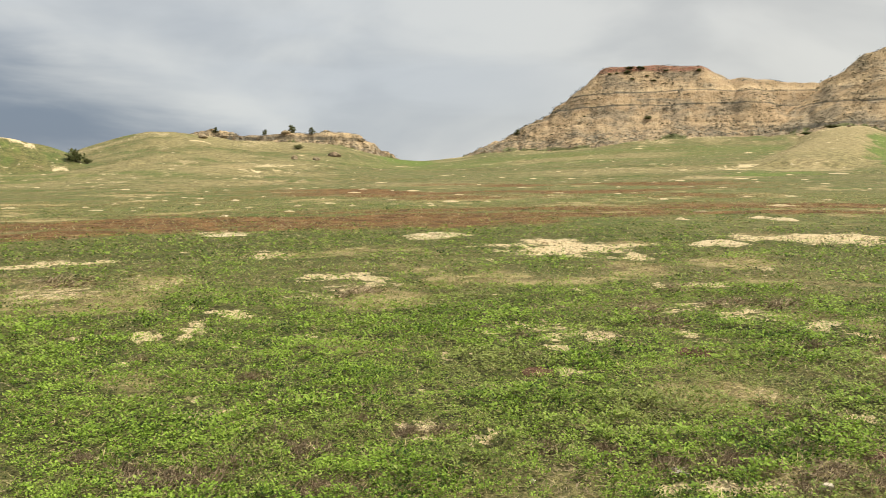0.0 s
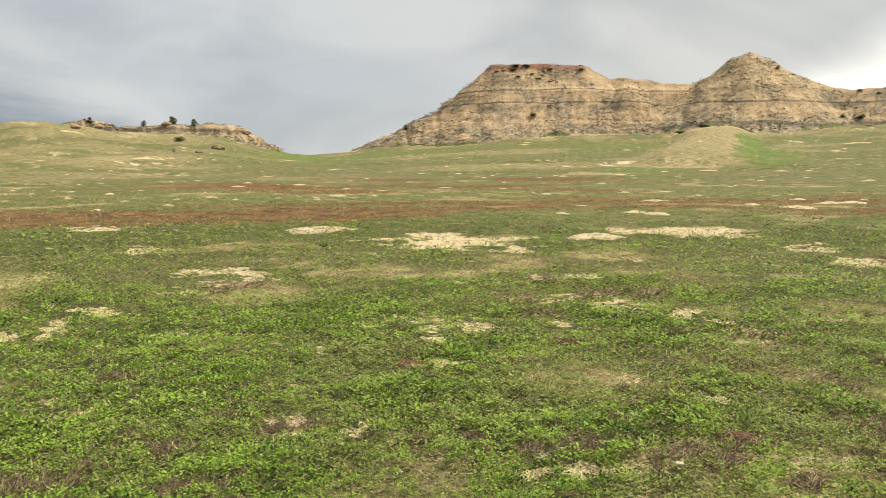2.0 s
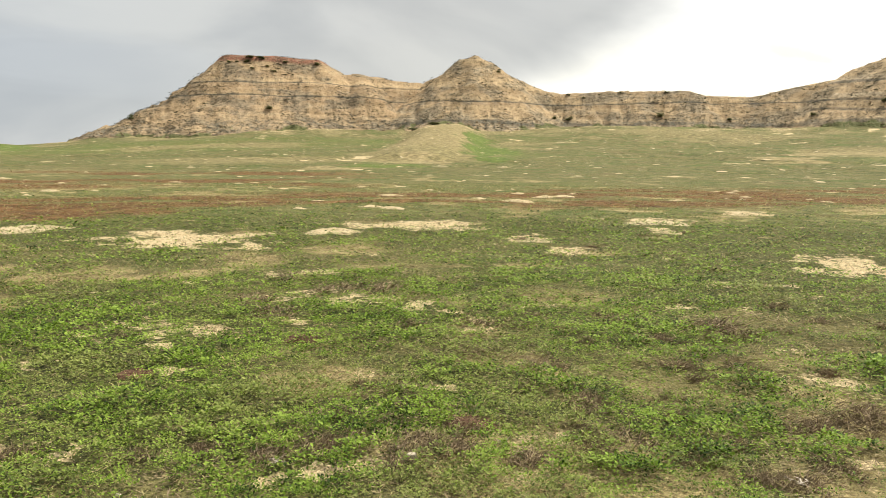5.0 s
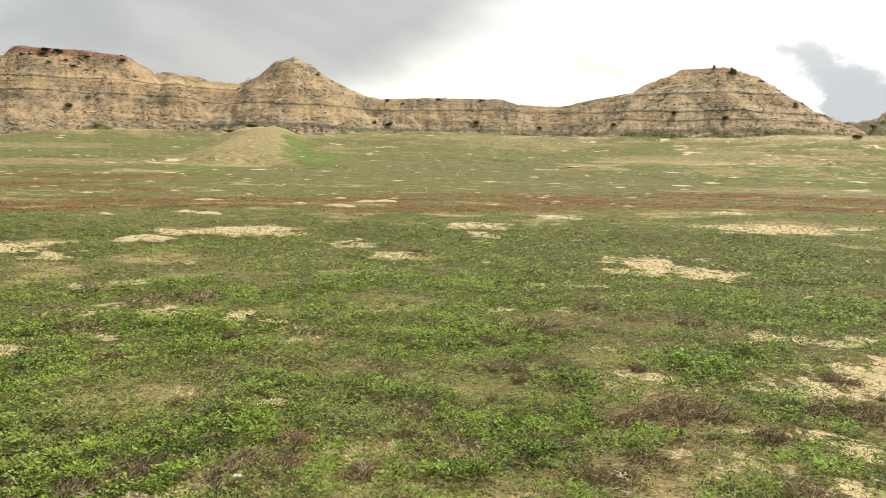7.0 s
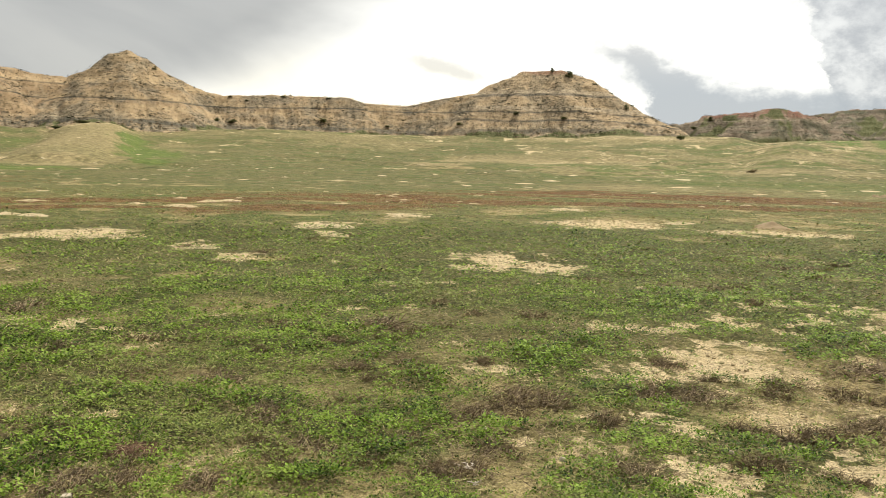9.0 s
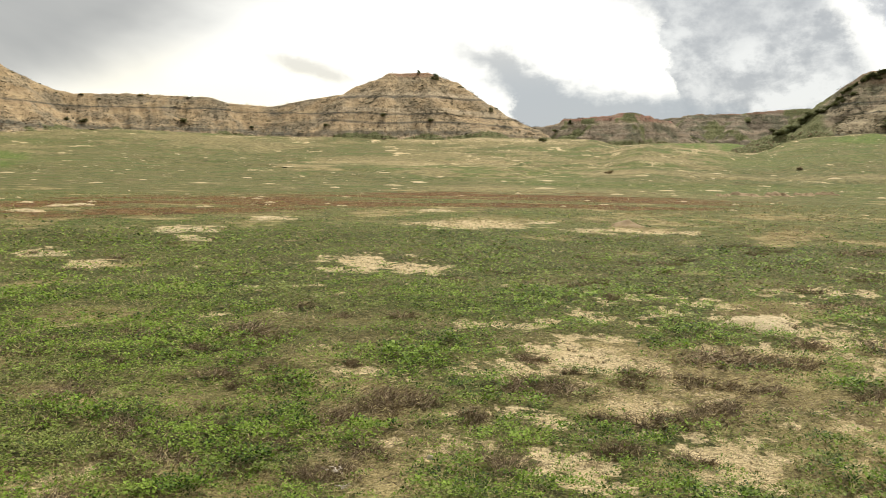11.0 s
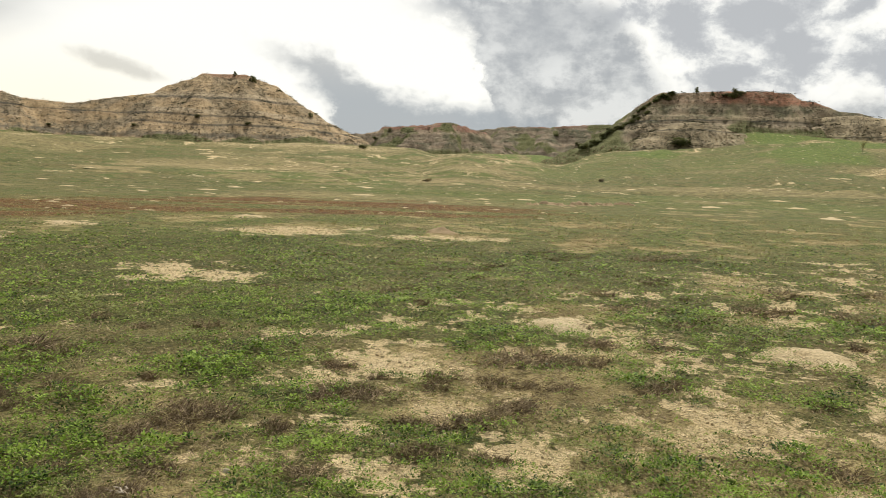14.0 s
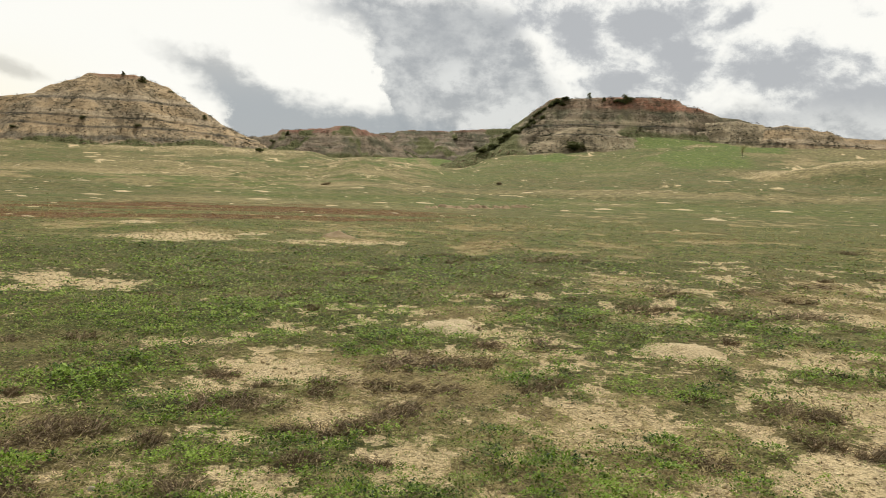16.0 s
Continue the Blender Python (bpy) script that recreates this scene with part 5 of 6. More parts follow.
def build_mounds():
    near = [(6.1, 16.6, 0.62, 0.16), (0.3, 19.0, 0.75, 0.14), (14.2, 15.9, 0.75, 0.15), (12.8, 13.8, 0.36, 0.12), (27.0, 17.0, 0.75, 0.22), (19.0, 17.8, 0.85, 0.14),
            (23.5, 10.9, 0.6, 0.10), (-5.0, 20.0, 0.65, 0.10), (9.95, 1.95, 0.50, 0.17), (9.5, -0.6, 0.50, 0.12), (9.2, 13.5, 0.42, 0.08)]
    west = [(-17.2, 45.0, 0.5), (-16.6, 40.7, 0.3), (-11.3, 43.8, 0.35), (-14.4, 47.3, 0.3), (-11.7, 38.5, 0.22), (-5.7, 31.1, 0.25), (-2.6, 42.2, 0.4), (-6.5, 56.0, 0.6),
            (-7.5, 85.4, 0.7), (-2.6, 59.6, 0.5), (-6.7, 63.0, 0.4), (-7.4, 28.2, 0.2), (-12.7, 33.4, 0.28), (-0.3, 35.0, 0.22), (0.4, 38.8, 0.4), (2.9, 46.2, 0.4),
            (-25.1, 146.3, 0.8), (-15.7, 45.0, 0.25), (-35.2, 86.0, 0.55), (-6.5, 36.7, 0.25)]
    middle = [(20.3, 93.5, 0.75), (25.1, 122.1, 0.8), (7.1, 50.8, 0.5), (10.6, 39.0, 0.3), (13.3, 31.7, 0.65), (9.8, 24.4, 0.4), (10.2, 23.5, 0.45), (9.2, 28.2, 0.3),
              (17.1, 36.1, 0.32), (15.8, 28.4, 0.5), (16.1, 25.9, 0.7), (19.5, 31.7, 0.38), (18.7, 28.2, 0.55), (41.9, 88.6, 0.9), (47.3, 82.5, 0.8), (31.2, 71.7, 0.5),
              (32.9, 59.8, 0.5), (19.2, 56.9, 0.42), (27.5, 77.0, 0.7), (21.1, 74.7, 0.5), (11.4, 49.2, 0.42), (33.2, 134.9, 1.0), (7.4, 24.0, 0.22), (19.6, 28.3, 0.7)]
    east = [(47.5, 53.6, 0.7), (50.9, 49.1, 0.6), (58.6, 41.9, 0.95), (68.9, 46.2, 0.8), (30.9, 31.4, 0.38), (22.6, 24.8, 0.3), (32.0, 31.1, 0.25), (65.4, 30.4, 1.1),
            (92.9, 86.2, 1.0), (86.6, 40.3, 1.2), (61.8, 62.9, 0.7), (87.4, 55.0, 0.9), (110.2, 113.8, 1.0), (159.4, 115.2, 1.6), (89.5, 65.6, 0.9), (39.8, 56.6, 0.6),
            (56.7, 77.1, 0.7), (67.1, 44.6, 0.7), (56.9, 20.6, 0.7), (67.7, 20.3, 0.8)]
    far = [(150.4, 76.8, 1.3), (84.4, 38.9, 0.7), (121.9, 64.6, 1.0), (81.4, 7.8, 0.9), (71.1, 1.5, 1.0), (77.8, -5.3, 1.2), (79.7, -14.1, 1.3), (92.1, -4.6, 1.0),
           (83.1, 0.5, 0.7), (123.6, -3.5, 1.0), (73.2, 17.8, 1.2), (116.3, 13.0, 1.1), (128.2, 2.2, 1.0), (90.2, 16.9, 0.7), (155.1, -18.4, 1.0), (124.5, 30.1, 1.0), (57.7, -6.0, 1.1)]
    kinds = []
    for seed, hole in enumerate((0.0, 0.14, 0.0, 0.10)):
        verts, faces = mound_mesh(seed, 0.20, 0.05, hole)
        kinds.append(sheet("dirt_mound", verts, faces, SOIL))
        tagged(kinds[-1], "low pale heap of dug-out sandy soil with a burrow" if hole else "low pale heap of dug-out sandy soil on the grass", "soil mound", "burrow mounds on the meadow")
    rng = random.Random(5)
    settle(kinds, [pose(x, y, on_ground(x, y, 0.01), 0, 0, rng.uniform(0, 360)) @ Matrix.Diagonal((w, w * rng.uniform(0.7, 1.15), 0.75 * high / 0.20, 1)) for x, y, w, high in near])
    small = []
    for seed in range(4):
        verts, faces = mound_mesh(4 + seed, 0.20, 0.05, 0.0, 8, 18)
        small.append(tagged(sheet("dirt_mound", verts, faces, SOIL), "small pale heap of dug-out soil on the far meadow", "soil mound", "burrow mounds on the meadow"))
    spots = list(west + middle + east + far)
    for n in range(215):
        r, b = 34 * (205 / 34) ** rng.random(), rng.uniform(-30, 108)
        x, y = plan(b, r)
        spots.append((float(x), float(y), rng.uniform(0.16, 0.42) * (r / 60) ** 0.4))
    settle(small, [pose(x, y, on_ground(x, y, 0.01), 0, 0, rng.uniform(0, 360)) @ Matrix.Diagonal((w, w * rng.uniform(0.7, 1.15), rng.uniform(0.05, 0.13) * (0.5 + 0.5 * w) / 0.20, 1)) for x, y, w in spots])
    verts, faces = mound_mesh(9, 0.45, 0.03, 0.0)
    cone = sheet("dirt_mound", verts * np.array([1, 1, 0.7]), faces, FRESH)
    tagged(cone, "steep brown cone of fresh soil on a bare patch", "soil mound", "burrow mounds on the meadow")
    cone.matrix_basis = pose(23.9, 8.3, on_ground(23.9, 8.3, 0.01)) @ Matrix.Diagonal((0.55, 0.50, 0.62, 1))


build_mounds()


def build_banks():
    """Broken edges of turf where the ground has been washed out."""
    for n, (x, y, w, d, turn) in enumerate(((63.1, 12.9, 2.6, 0.7, 42), (65.0, 11.1, 2.2, 0.6, 38), (66.6, 9.6, 1.7, 0.55, 30), (68.6, 8.4, 1.2, 0.5, 55), (61.2, 14.3, 1.4, 0.5, 20))):
        verts, faces = mound_mesh(30 + n, 0.20, 0.22, 0.0, 15, 60)
        bank = sheet("soil_bank", verts, faces, FRESH)
        tagged(bank, "low broken bank of eroded brown soil in the grass", "soil bank", "eroded banks in the meadow")
        bank.matrix_basis = pose(x, y, on_ground(x, y, 0.03), 0, 0, turn) @ Matrix.Diagonal((w, d, 1.1, 1))


build_banks()


def twig_mesh(seed, count, reach, high, thick, clumps=9):
    """Wiry bent twigs that spring from a common foot, as three-sided rods."""
    rng = np.random.default_rng(seed)
    knots = rng.normal(0, 0.30 * reach, (clumps, 2)) * (clumps > 1)
    foot = knots[rng.integers(0, clumps, count)] + rng.normal(0, 0.09 * reach if clumps > 1 else 0.004, (count, 2))
    turn = np.arctan2(foot[:, 1], foot[:, 0]) + rng.normal(0, 0.9, count)
    rise = rng.uniform(0.05, 1.15, count)
    length = reach * rng.uniform(0.15, 0.55, count)
    p0 = np.stack([foot[:, 0], foot[:, 1], np.full(count, -0.015)], -1)
    d1 = np.stack([np.cos(turn) * np.cos(rise), np.sin(turn) * np.cos(rise), np.sin(rise) * high / reach * 1.5], -1)
    p1 = p0 + d1 * (0.55 * length)[:, None]
    bend = turn + rng.normal(0, 1.5, count)
    d2 = np.stack([np.cos(bend), np.sin(bend), rng.uniform(-0.6, 0.45, count)], -1)
    p2 = p1 + d2 * (0.45 * length)[:, None]
    verts, faces = [], []
    for i in range(count):
        k = len(verts)
        for p, w in ((p0[i], thick), (p1[i], 0.75 * thick), (p2[i], 0.35 * thick)):
            verts += [(p[0] + w * c, p[1] + w * s, p[2] + w * v) for c, s, v in ((1, 0, -0.4), (-0.5, 0.86, -0.4), (-0.5, -0.86, 0.8))]
        for q in (0, 3):
            faces += [(k + q + a, k + q + (a + 1) % 3, k + q + 3 + (a + 1) % 3, k + q + 3 + a) for a in range(3)]
    return np.array(verts), np.array(faces)


def build_shrubs():
    close, away = [], []
    for seed in range(7):
        count, thick = (300, 0.0048) if seed < 4 else (120, 0.0085)
        verts, faces = twig_mesh(40 + seed, count, 0.5, 0.28, thick, 20)
        (close if seed < 4 else away).append(tagged(sheet("dry_shrub", verts, faces, TWIG, None, None, True), "low wiry grey-brown dead-looking shrub among green forbs", "shrub", "dry shrubs in the meadow"))
    rng = random.Random(8)
    poses = {True: [], False: []}
    for x, y, w, d in SHRUBS + more_shrubs():
        turn = -math.degrees(math.atan2(x - CX, y - CY)) + rng.uniform(-25, 25)
        w = max(w, 0.10)
        poses[math.hypot(x - CX, y - CY) < 7.2].append(pose(x, y, on_ground(x, y), 0, 0, turn) @ Matrix.Diagonal((3.2 * w, 3.0 * min(max(d, 0.7 * w), 1.3 * w), rng.uniform(0.42, 0.62) * (1 + 0.5 * w), 1)))
    settle(close, poses[True])
    settle(away, poses[False])
    pale, _ = surface("bleached_wood", 0.8)[0], None
    net = Net(pale.node_tree)
    shade = net.node("ShaderNodeBsdfPrincipled", None, Roughness=0.8)
    grain = net.noise(net.node("ShaderNodeNewGeometry").outputs["Position"], 60.0, 4.0, 0.6)
    net.feed(shade, "Base Color", net.mix(grain, (0.38, 0.31, 0.23), (0.62, 0.55, 0.44)))
    out = net.node("ShaderNodeOutputMaterial")
    pale.node_tree.links.new(shade.outputs[0], out.inputs[0])
    for n, (x, y, w) in enumerate(((3.14, 3.97, 0.22), (4.2, 2.92, 0.24), (1.95, 4.2, 0.2), (4.05, 2.75, 0.15))):
        verts, faces = twig_mesh(60 + n, 14, 0.5, 0.2, 0.014, 1)
        ob = sheet("dead_branch", verts, faces, pale, None, None, True)
        tagged(ob, "bleached pale dead twigs lying on the grass", "branch")
        ob.matrix_basis = pose(x, y, on_ground(x, y) + 0.02, 0, 0, 60 * n) @ Matrix.Diagonal((w * 1.6, w * 1.6, w, 1))


build_shrubs()


def rock_mesh(seed, lumps=0.28):
    bm = bmesh.new()
    bmesh.ops.create_icosphere(bm, subdivisions=3, radius=0.5)
    rng = random.Random(seed)
    cuts = [(Vector((rng.uniform(-1, 1), rng.uniform(-1, 1), rng.uniform(-1, 1))).normalized(), rng.uniform(0.28, 0.42)) for _ in range(9)]
    for v in bm.verts:
        for n, d in cuts:
            over = v.co.dot(n) - d
            if over > 0:
                v.co -= n * over * 0.9
        v.co *= 1 + lumps * 0.35 * noise.noise(v.co * 3.1 + Vector((seed, 0, 0)))
    return bm


def build_stones():
    for n, (x, y, w) in enumerate(((2.577, 3.916, 0.060), (4.75, 3.25, 0.035), (5.35, 2.0, 0.035), (4.62, 2.62, 0.04), (1.2, 4.05, 0.03))):
        ob = part("stone", rock_mesh(n), STONE)
        tagged(ob, "small pale stone lying among the forbs", "stone", "stones in the meadow")
        ob.matrix_basis = pose(x, y, on_ground(x, y) + 0.028 + 0.2 * w, 0, 0, 50 * n) @ Matrix.Diagonal((w, w * 0.8, w * 0.75, 1))
    dung, net, shade = surface("dried_dung", 0.95)
    p = net.node("ShaderNodeNewGeometry").outputs["Position"]
    grain = net.noise(p, 45.0, 5.0, 0.7)
    net.feed(shade, "Base Color", net.mix(net.span(grain, 0.35, 0.65), (0.075, 0.038, 0.022), (0.20, 0.115, 0.07)))
    bump(net, shade, grain, 1.0, 0.02)
    for n, (x, y, w) in enumerate(((2.81, 6.88, 0.15), (1.44, 6.18, 0.13), (3.12, 4.36, 0.15))):
        verts, faces = mound_mesh(20 + n, 0.25, 0.10, 0.0)
        ob = sheet("dung_pat", verts, faces, dung)
        tagged(ob, "flat dried reddish-brown dung pat on the grass", "dung")
        ob.matrix_basis = pose(x, y, on_ground(x, y) + 0.015, 0, 0, 40 * n) @ Matrix.Diagonal((w, w, 0.12, 1))


build_stones()


# ---- trees and bushes on the hills ----
def bush_leaves(rng, blobs, count, leaf):
    """Leaf arrays for a crown that is made of several uneven lumps: x, y, z, radius."""
    base, yaw, pitch, length = [], [], [], []
    for x, y, z, r in blobs:
        for _ in range(count):
            d = rng.normal(0, 1, 3)
            d = d / np.linalg.norm(d) * r * rng.uniform(0.35, 1.0)
            base.append((x + d[0], y + d[1], max(z + 0.85 * d[2], 0.03)))
            yaw.append(math.atan2(d[1], d[0]) + rng.normal(0, 0.8))
            pitch.append(rng.uniform(-0.4, 1.0))
            length.append(leaf * rng.uniform(0.6, 1.3))
    return np.array(base), np.array(yaw), np.array(pitch), np.array(length)


def rods(segments):
    """Tapered five-sided limbs: start, end and the two radii."""
    verts, faces = [], []
    for a, b, ra, rb in segments:
        k = len(verts)
        for p, w in ((a, ra), (b, rb)):
            verts += [(p[0] + w * math.cos(1.2566 * i), p[1] + w * math.sin(1.2566 * i), p[2]) for i in range(5)]
        faces += [(k + i, k + (i + 1) % 5, k + 5 + (i + 1) % 5, k + 5 + i) for i in range(5)]
    return np.array(verts), np.array(faces)


def crown(name, base, yaw, pitch, length, parent, material):
    ob = leaf_mesh(name, base, yaw, pitch, length, 0.7 * length, np.full(len(length), 0.15), material, "", "")
    del ob["kind"]
    ob.parent = parent
    return ob


def juniper(seed, wide, high, label):
    """A small juniper, one unit high: trunk, limbs and a ragged crown."""
    rng = np.random.default_rng(seed)
    tree = new("juniper_tree")
    lean = rng.normal(0, 0.05, 2)
    segs = [((0, 0, -0.08), (lean[0], lean[1], 0.45), 0.05, 0.035), ((lean[0], lean[1], 0.45), (2 * lean[0], 2 * lean[1], 0.88), 0.035, 0.012)]
    blobs = [(2 * lean[0], 2 * lean[1], 0.80, 0.17), (lean[0], lean[1], 0.58, 0.25), (lean[0], lean[1], 0.38, 0.28), (0.08, -0.05, 0.2, 0.24), (-0.1, 0.06, 0.2, 0.24)]
    for i in range(7):
        a, z = 2.4 * i + rng.normal(0, 0.4), 0.06 + 0.10 * i
        out = wide * (0.38 - 0.035 * i) * rng.uniform(0.7, 1.15)
        end = (out * math.cos(a), out * math.sin(a), z + 0.10)
        segs.append(((lean[0], lean[1], z), end, 0.022, 0.008))
        blobs.append((*end, rng.uniform(0.13, 0.21)))
    verts, faces = rods(segs)
    sheet("trunk", verts, faces, BARK, tree)
    crown("crown", *bush_leaves(rng, blobs, 60, 0.12), tree, SCRUB)
    return tagged(tree, label, "tree", "junipers on the hills")


def bush(seed, label, leaf=None):
    rng = np.random.default_rng(seed)
    thing = new("bush")
    blobs = [(rng.uniform(-0.27, 0.27), rng.uniform(-0.27, 0.27), rng.uniform(0.08, 0.5), rng.uniform(0.2, 0.3)) for _ in range(8)]
    verts, faces = rods([((0.1 * b[0], 0.1 * b[1], -0.15), (b[0], b[1], b[2]), 0.02, 0.01) for b in blobs])
    sheet("stems", verts, faces, BARK, thing)
    crown("crown", *bush_leaves(rng, blobs, 46, 0.16), thing, leaf or SCRUB)
    return tagged(thing, label, "bush", "bushes on the slopes")


def hill_top(x, y):
    """Height of the land with its hills at a place."""
    px, py = np.array([x]), np.array([y])
    b, r = polar(px, py)
    z = float(ground_z(px, py)[0])
    for b0, b1, r0, r1, ridges, gully, step, rough in LANDS:
        if b0 < b[0] < b1 and r0 < r[0] < r1:
            z = max(z, float(hill_heights(px, py, ridges, gully, step, rough)[0][0]))
    return z


def build_trees():
    trees = [(-55.6, 274.0, 3.8, 3.0), (-64.5, 272.5, 2.2, 2.1), (-48.9, 274.0, 2.9, 2.6), (-79.9, 268.5, 2.0, 2.0), (20.3, 272.0, 2.3, 2.0), (231.6, 156.2, 1.7, 1.6), (233.4, 150.5, 3.5, 2.4),
             (240.4, 132.6, 2.0, 1.8), (296.8, 13.0, 2.0, 2.6), (297.0, 7.7, 1.7, 1.8), (293.8, 0.4, 4.6, 3.8), (297.9, 21.3, 2.5, 1.9), (377.4, 163.3, 2.6, 2.4)]
    bushes = [(-41.8, 214.0, 3.7, 1.6), (-73.9, 157.6, 3.9, 4.4), (-72.2, 157.8, 2.2, 1.7), (80.1, 271.3, 2.2, 1.5), (59.0, 277.2, 4.0, 0.9), (62.5, 277.0, 3.0, 0.9), (52.0, 276.9, 1.7, 1.1), (59.0, 251.7, 2.6, 1.6), (57.2, 275.6, 2.4, 1.5),
              (99.8, 218.1, 4.7, 1.5), (92.5, 216.1, 3.6, 1.3), (173.0, 205.1, 3.0, 2.2), (151.7, 225.1, 3.0, 1.7), (145.5, 224.4, 2.0, 1.5), (217.5, 102.3, 2.8, 2.3), (213.0, 138.9, 2.2, 1.4),
              (205.1, 151.5, 2.2, 1.4), (199.3, 169.7, 2.2, 1.4), (191.9, 194.8, 1.9, 1.1), (256.5, 15.2, 8.0, 4.0)]
    dry = [(112.2, 42.2, 1.5, 0.8), (145.5, 21.7, 1.3, 0.7)]
    line = random.Random(17)
    flank = [(296.3, 3.0, 4.8, 1.4), (296.5, -1.5, 4.0, 1.7), (297.3, 24.2, 2.7, 2.0), (295.5, 26.6, 2.7, 2.1), (289.3, 28.9, 3.0, 2.0), (287.2, 31.1, 2.8, 2.0), (286.3, 33.4, 2.8, 2.0), (286.6, 36.5, 2.8, 2.0),
             (289.9, 41.0, 3.3, 2.1), (286.7, 43.1, 3.7, 2.4), (284.6, 45.8, 3.6, 2.4), (278.0, 47.6, 3.7, 2.4), (482.3, 86.2, 5.0, 3.4), (221.6, 104.7, 1.8, 1.4), (370.8, 168.2, 3.5, 2.3), (495.6, 103.0, 3.6, 2.4)]
    for n in range(34):
        u = n / 33
        flank.append((299.0 - 20.0 * u**1.3 + line.uniform(-2, 1), 21.0 + 28.0 * u + line.uniform(-1, 1), line.uniform(1.7, 3.2), line.uniform(1.2, 2.3)))
    rim = [(11.1, 283.0), (11.8, 281.5), (12.5, 282.5), (13.0, 280.0), (13.6, 282.0), (14.4, 281.5), (15.1, 282.5), (12.2, 279.0), (13.8, 278.0), (16.1, 284.5)]
    rim += [(31.0 + 1.3 * n, 284.5 - 0.3 * n) for n in range(8)] + [(28.6 + 0.6 * n, 280.0 + 0.5 * n) for n in range(4)] + [(58.6 + 0.5 * n, 281.0 + 0.8 * n) for n in range(7)]
    for b, r in rim:
        x, y = plan(b + line.uniform(-0.5, 0.5), r + line.uniform(-2.0, 0.2))
        w = line.uniform(0.9, 2.2)
        flank.append((float(x), float(y), w, 0.40 * w))
    rng = random.Random(3)
    for make, spots, seeds in ((lambda s: juniper(s, 1.0, 1.0, "small dark green juniper on a clay slope"), trees, (71, 72, 73)), (lambda s: bush(s, "rounded dark green shrub on the hillside"), bushes + flank, (81, 82, 83, 84)),
                               (lambda s: bush(s, "small brown half-dry shrub on the grassy rise", LITTER), dry, (85, 86))):
        kinds = [make(s) for s in seeds]
        settle(kinds, [pose(x, y, hill_top(x, y) - 0.05, 0, 0, rng.uniform(0, 360)) @ Matrix.Diagonal((w, w, h, 1)) for x, y, w, h in spots])


build_trees()


def build_sapling():
    """A thin pale sapling with a bare fan of twigs."""
    rng = np.random.default_rng(55)
    tree = new("sapling")
    trunk, twigs = rods([((0, 0, -0.2), (0.05, 0.02, 1.1), 0.06, 0.045), ((0.05, 0.02, 1.1), (0.02, 0.05, 2.0), 0.045, 0.03)]), []
    for i in range(26):
        z, a = rng.uniform(0.8, 2.0), rng.uniform(0, 2 * np.pi)
        mid = (0.45 * math.cos(a), 0.45 * math.sin(a), z + 0.45)
        twigs.append(((0.04, 0.03, z), mid, 0.03, 0.02))
        for _ in range(2):
            twigs.append((mid, (mid[0] + rng.normal(0, 0.3), mid[1] + rng.normal(0, 0.3), mid[2] + rng.uniform(0.2, 0.6)), 0.02, 0.01))
    sheet("trunk", *trunk, BARK, tree)
    sheet("branches", *rods(twigs), STRAW, tree)
    n = 160
    turn, out = rng.random(n) * 2 * np.pi, 0.8 * np.sqrt(rng.random(n))
    crown("leaves", np.stack([out * np.cos(turn), out * np.sin(turn), rng.uniform(1.2, 2.9, n)], -1), turn, rng.uniform(-0.3, 1.0, n), np.full(n, 0.13), tree, STRAW)
    tagged(tree, "thin pale sapling, almost leafless, on green grass", "tree")
    tree.matrix_basis = pose(221.6, -29.9, hill_top(221.6, -29.9))


build_sapling()


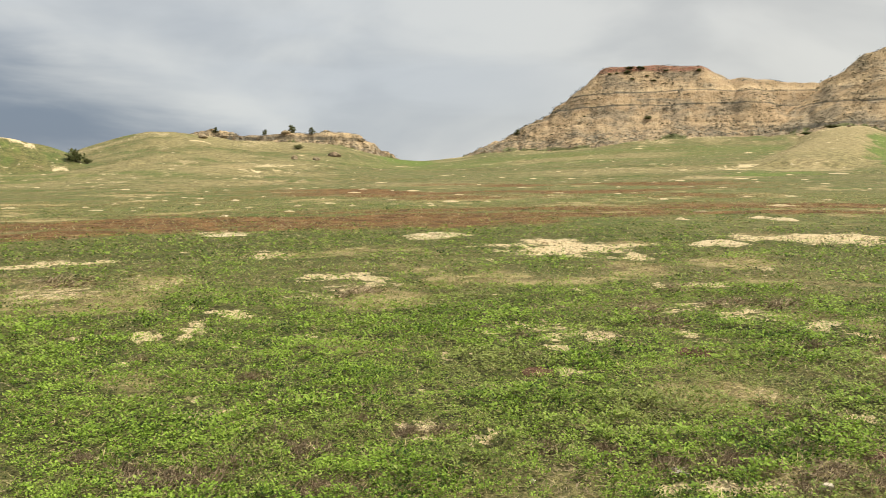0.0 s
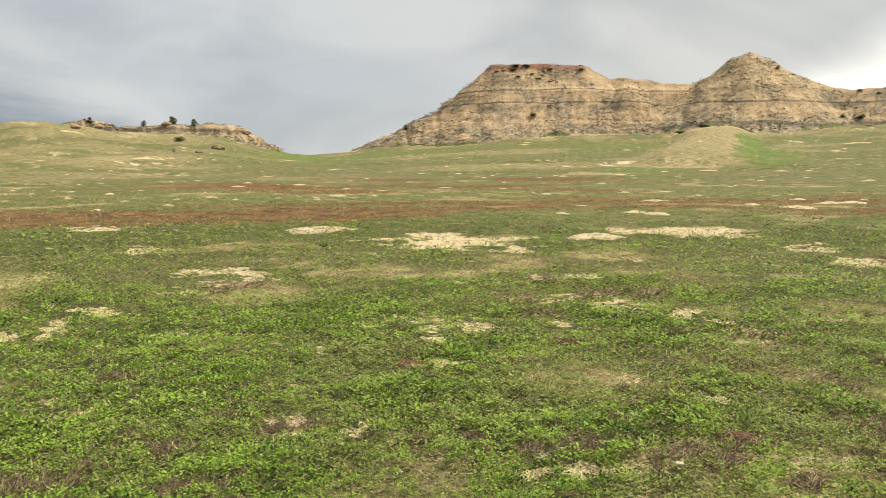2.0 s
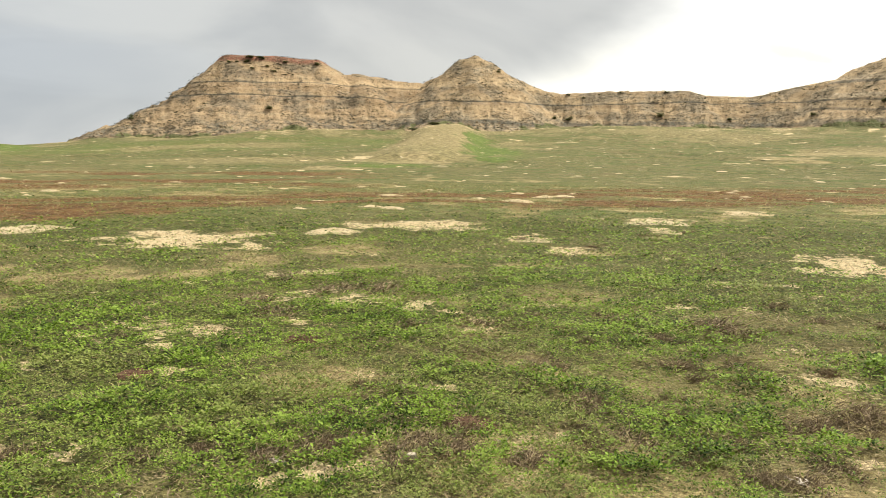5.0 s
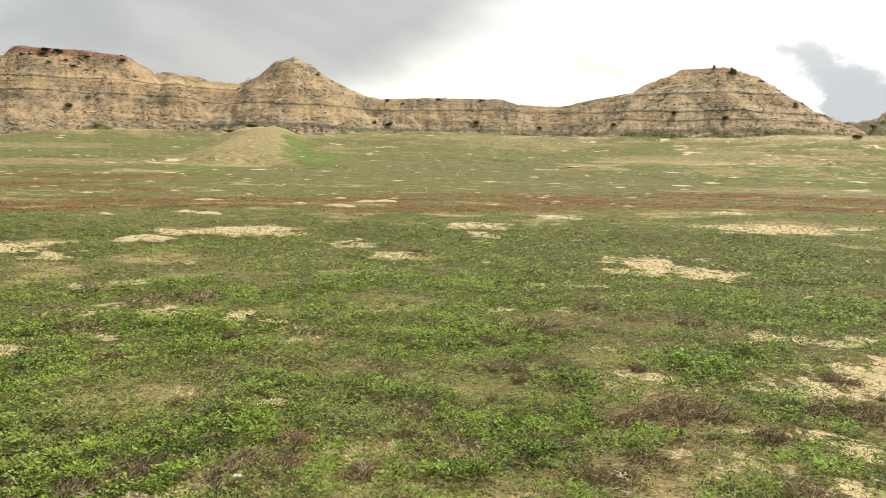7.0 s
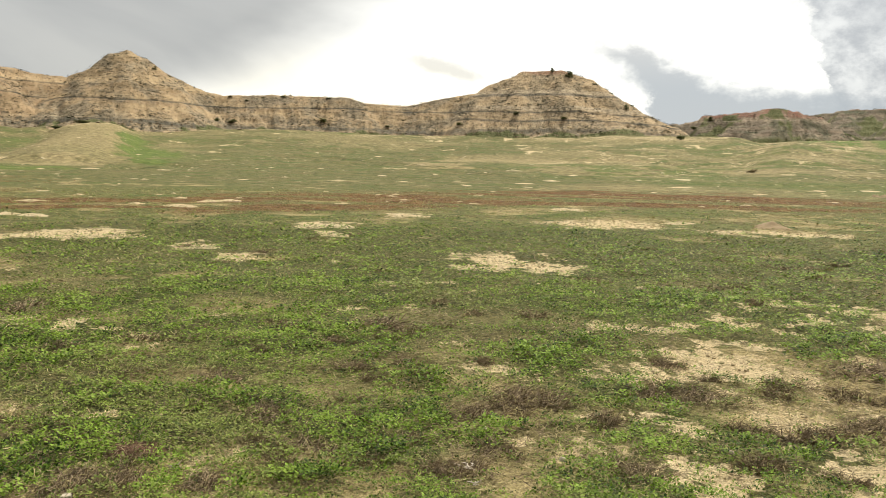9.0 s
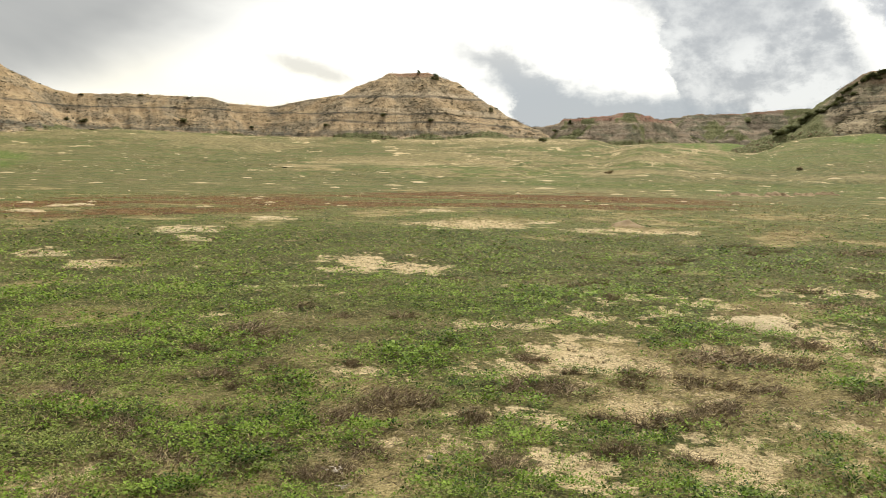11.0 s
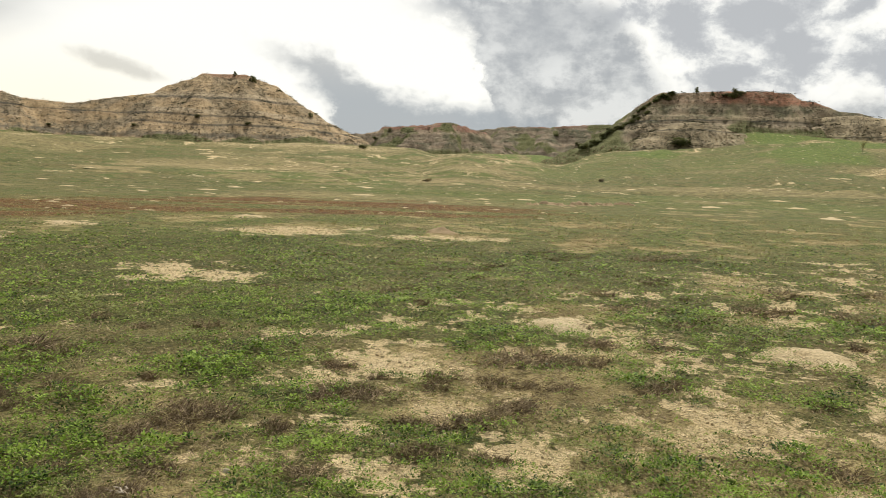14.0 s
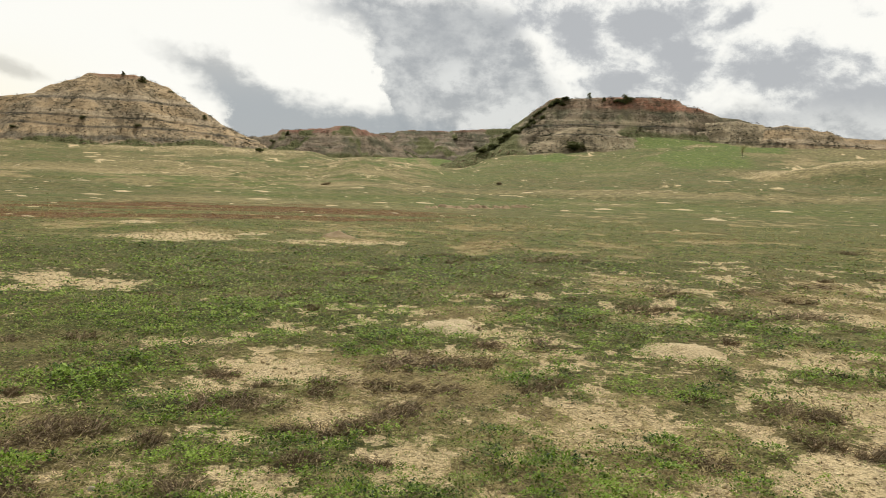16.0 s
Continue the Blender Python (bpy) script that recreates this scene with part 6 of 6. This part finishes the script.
def build_boulders():
    spots = [(-28.9, 194.4, 3.3, 1.7), (-34.7, 174.9, 2.0, 1.5), (-29.9, 173.6, 2.0, 1.0), (-71.6, 228.5, 3.4, 2.0), (-76.7, 266.2, 3.1, 1.6), (-32.5, 276.0, 3.2, 1.6), (-57.1, 270.6, 3.9, 1.8), (27.0, 236.0, 1.6, 0.8),
             (69.0, 240.0, 1.4, 0.6), (104.0, 217.0, 1.5, 0.7), (141.0, 205.0, 1.6, 0.7)]
    for n, (x, y, w, h) in enumerate(spots):
        ob = part("boulder", rock_mesh(90 + n, 0.5), BOULDER)
        tagged(ob, "weathered brown sandstone boulder on a grassy slope", "boulder", "boulders on the slopes")
        ob.matrix_basis = pose(x, y, hill_top(x, y) + 0.2 * h, 0, 0, 70 * n) @ Matrix.Diagonal((w, 0.8 * w, h, 1))
    rng = np.random.default_rng(21)
    at = np.concatenate(SCREE_AT)
    bm = bmesh.new()
    bmesh.ops.create_icosphere(bm, subdivisions=1, radius=0.5)
    ball, tri = np.array([v.co for v in bm.verts]), np.array([[v.index for v in f.verts] for f in bm.faces])
    bm.free()
    size = rng.uniform(0.25, 0.8, len(at))
    lump = ball[None] * rng.uniform(0.65, 1.25, (len(at), len(ball), 1)) * np.stack([size * 1.3, size, size * 0.6], -1)[:, None] + at[:, None]
    faces = (tri[None] + (np.arange(len(at)) * len(ball))[:, None, None]).reshape(-1, 3)
    tagged(sheet("scree", lump.reshape(-1, 3), faces, BOULDER, None, None, True), "loose rock fragments along the foot of the clay hills", "rocks", "", "stuff")


build_boulders()


def soil_clods():
    """Crumbs of soil on the bare patches."""
    rng = np.random.default_rng(31)
    x, y, r = strewn(rng, 60000, 3.2, 26.0)
    bare = cover(x, y)[0]
    keep = rng.random(len(x)) < 0.55 * smooth(bare, 0.30, 0.75)
    x, y, r = x[keep][:2600], y[keep][:2600], r[keep][:2600]
    bm = bmesh.new()
    bmesh.ops.create_icosphere(bm, subdivisions=1, radius=0.5)
    ball, tri = np.array([v.co for v in bm.verts]), np.array([[v.index for v in f.verts] for f in bm.faces])
    bm.free()
    size = 0.014 * (r / 5.0) ** 0.8 * rng.uniform(0.5, 1.8, len(x))
    at = np.stack([x, y, ground_z(x, y) - 0.016 + 0.1 * size], -1)
    lump = ball[None] * rng.uniform(0.6, 1.3, (len(x), len(ball), 1)) * np.stack([size * 1.3, size * 1.2, size * 0.8], -1)[:, None] + at[:, None]
    faces = (tri[None] + (np.arange(len(x)) * len(ball))[:, None, None]).reshape(-1, 3)
    tagged(sheet("soil_clods", lump.reshape(-1, 3), faces, SOIL, None, None, True), "crumbs and clods of dry sandy soil on bare patches", "soil", "", "stuff")


soil_clods()
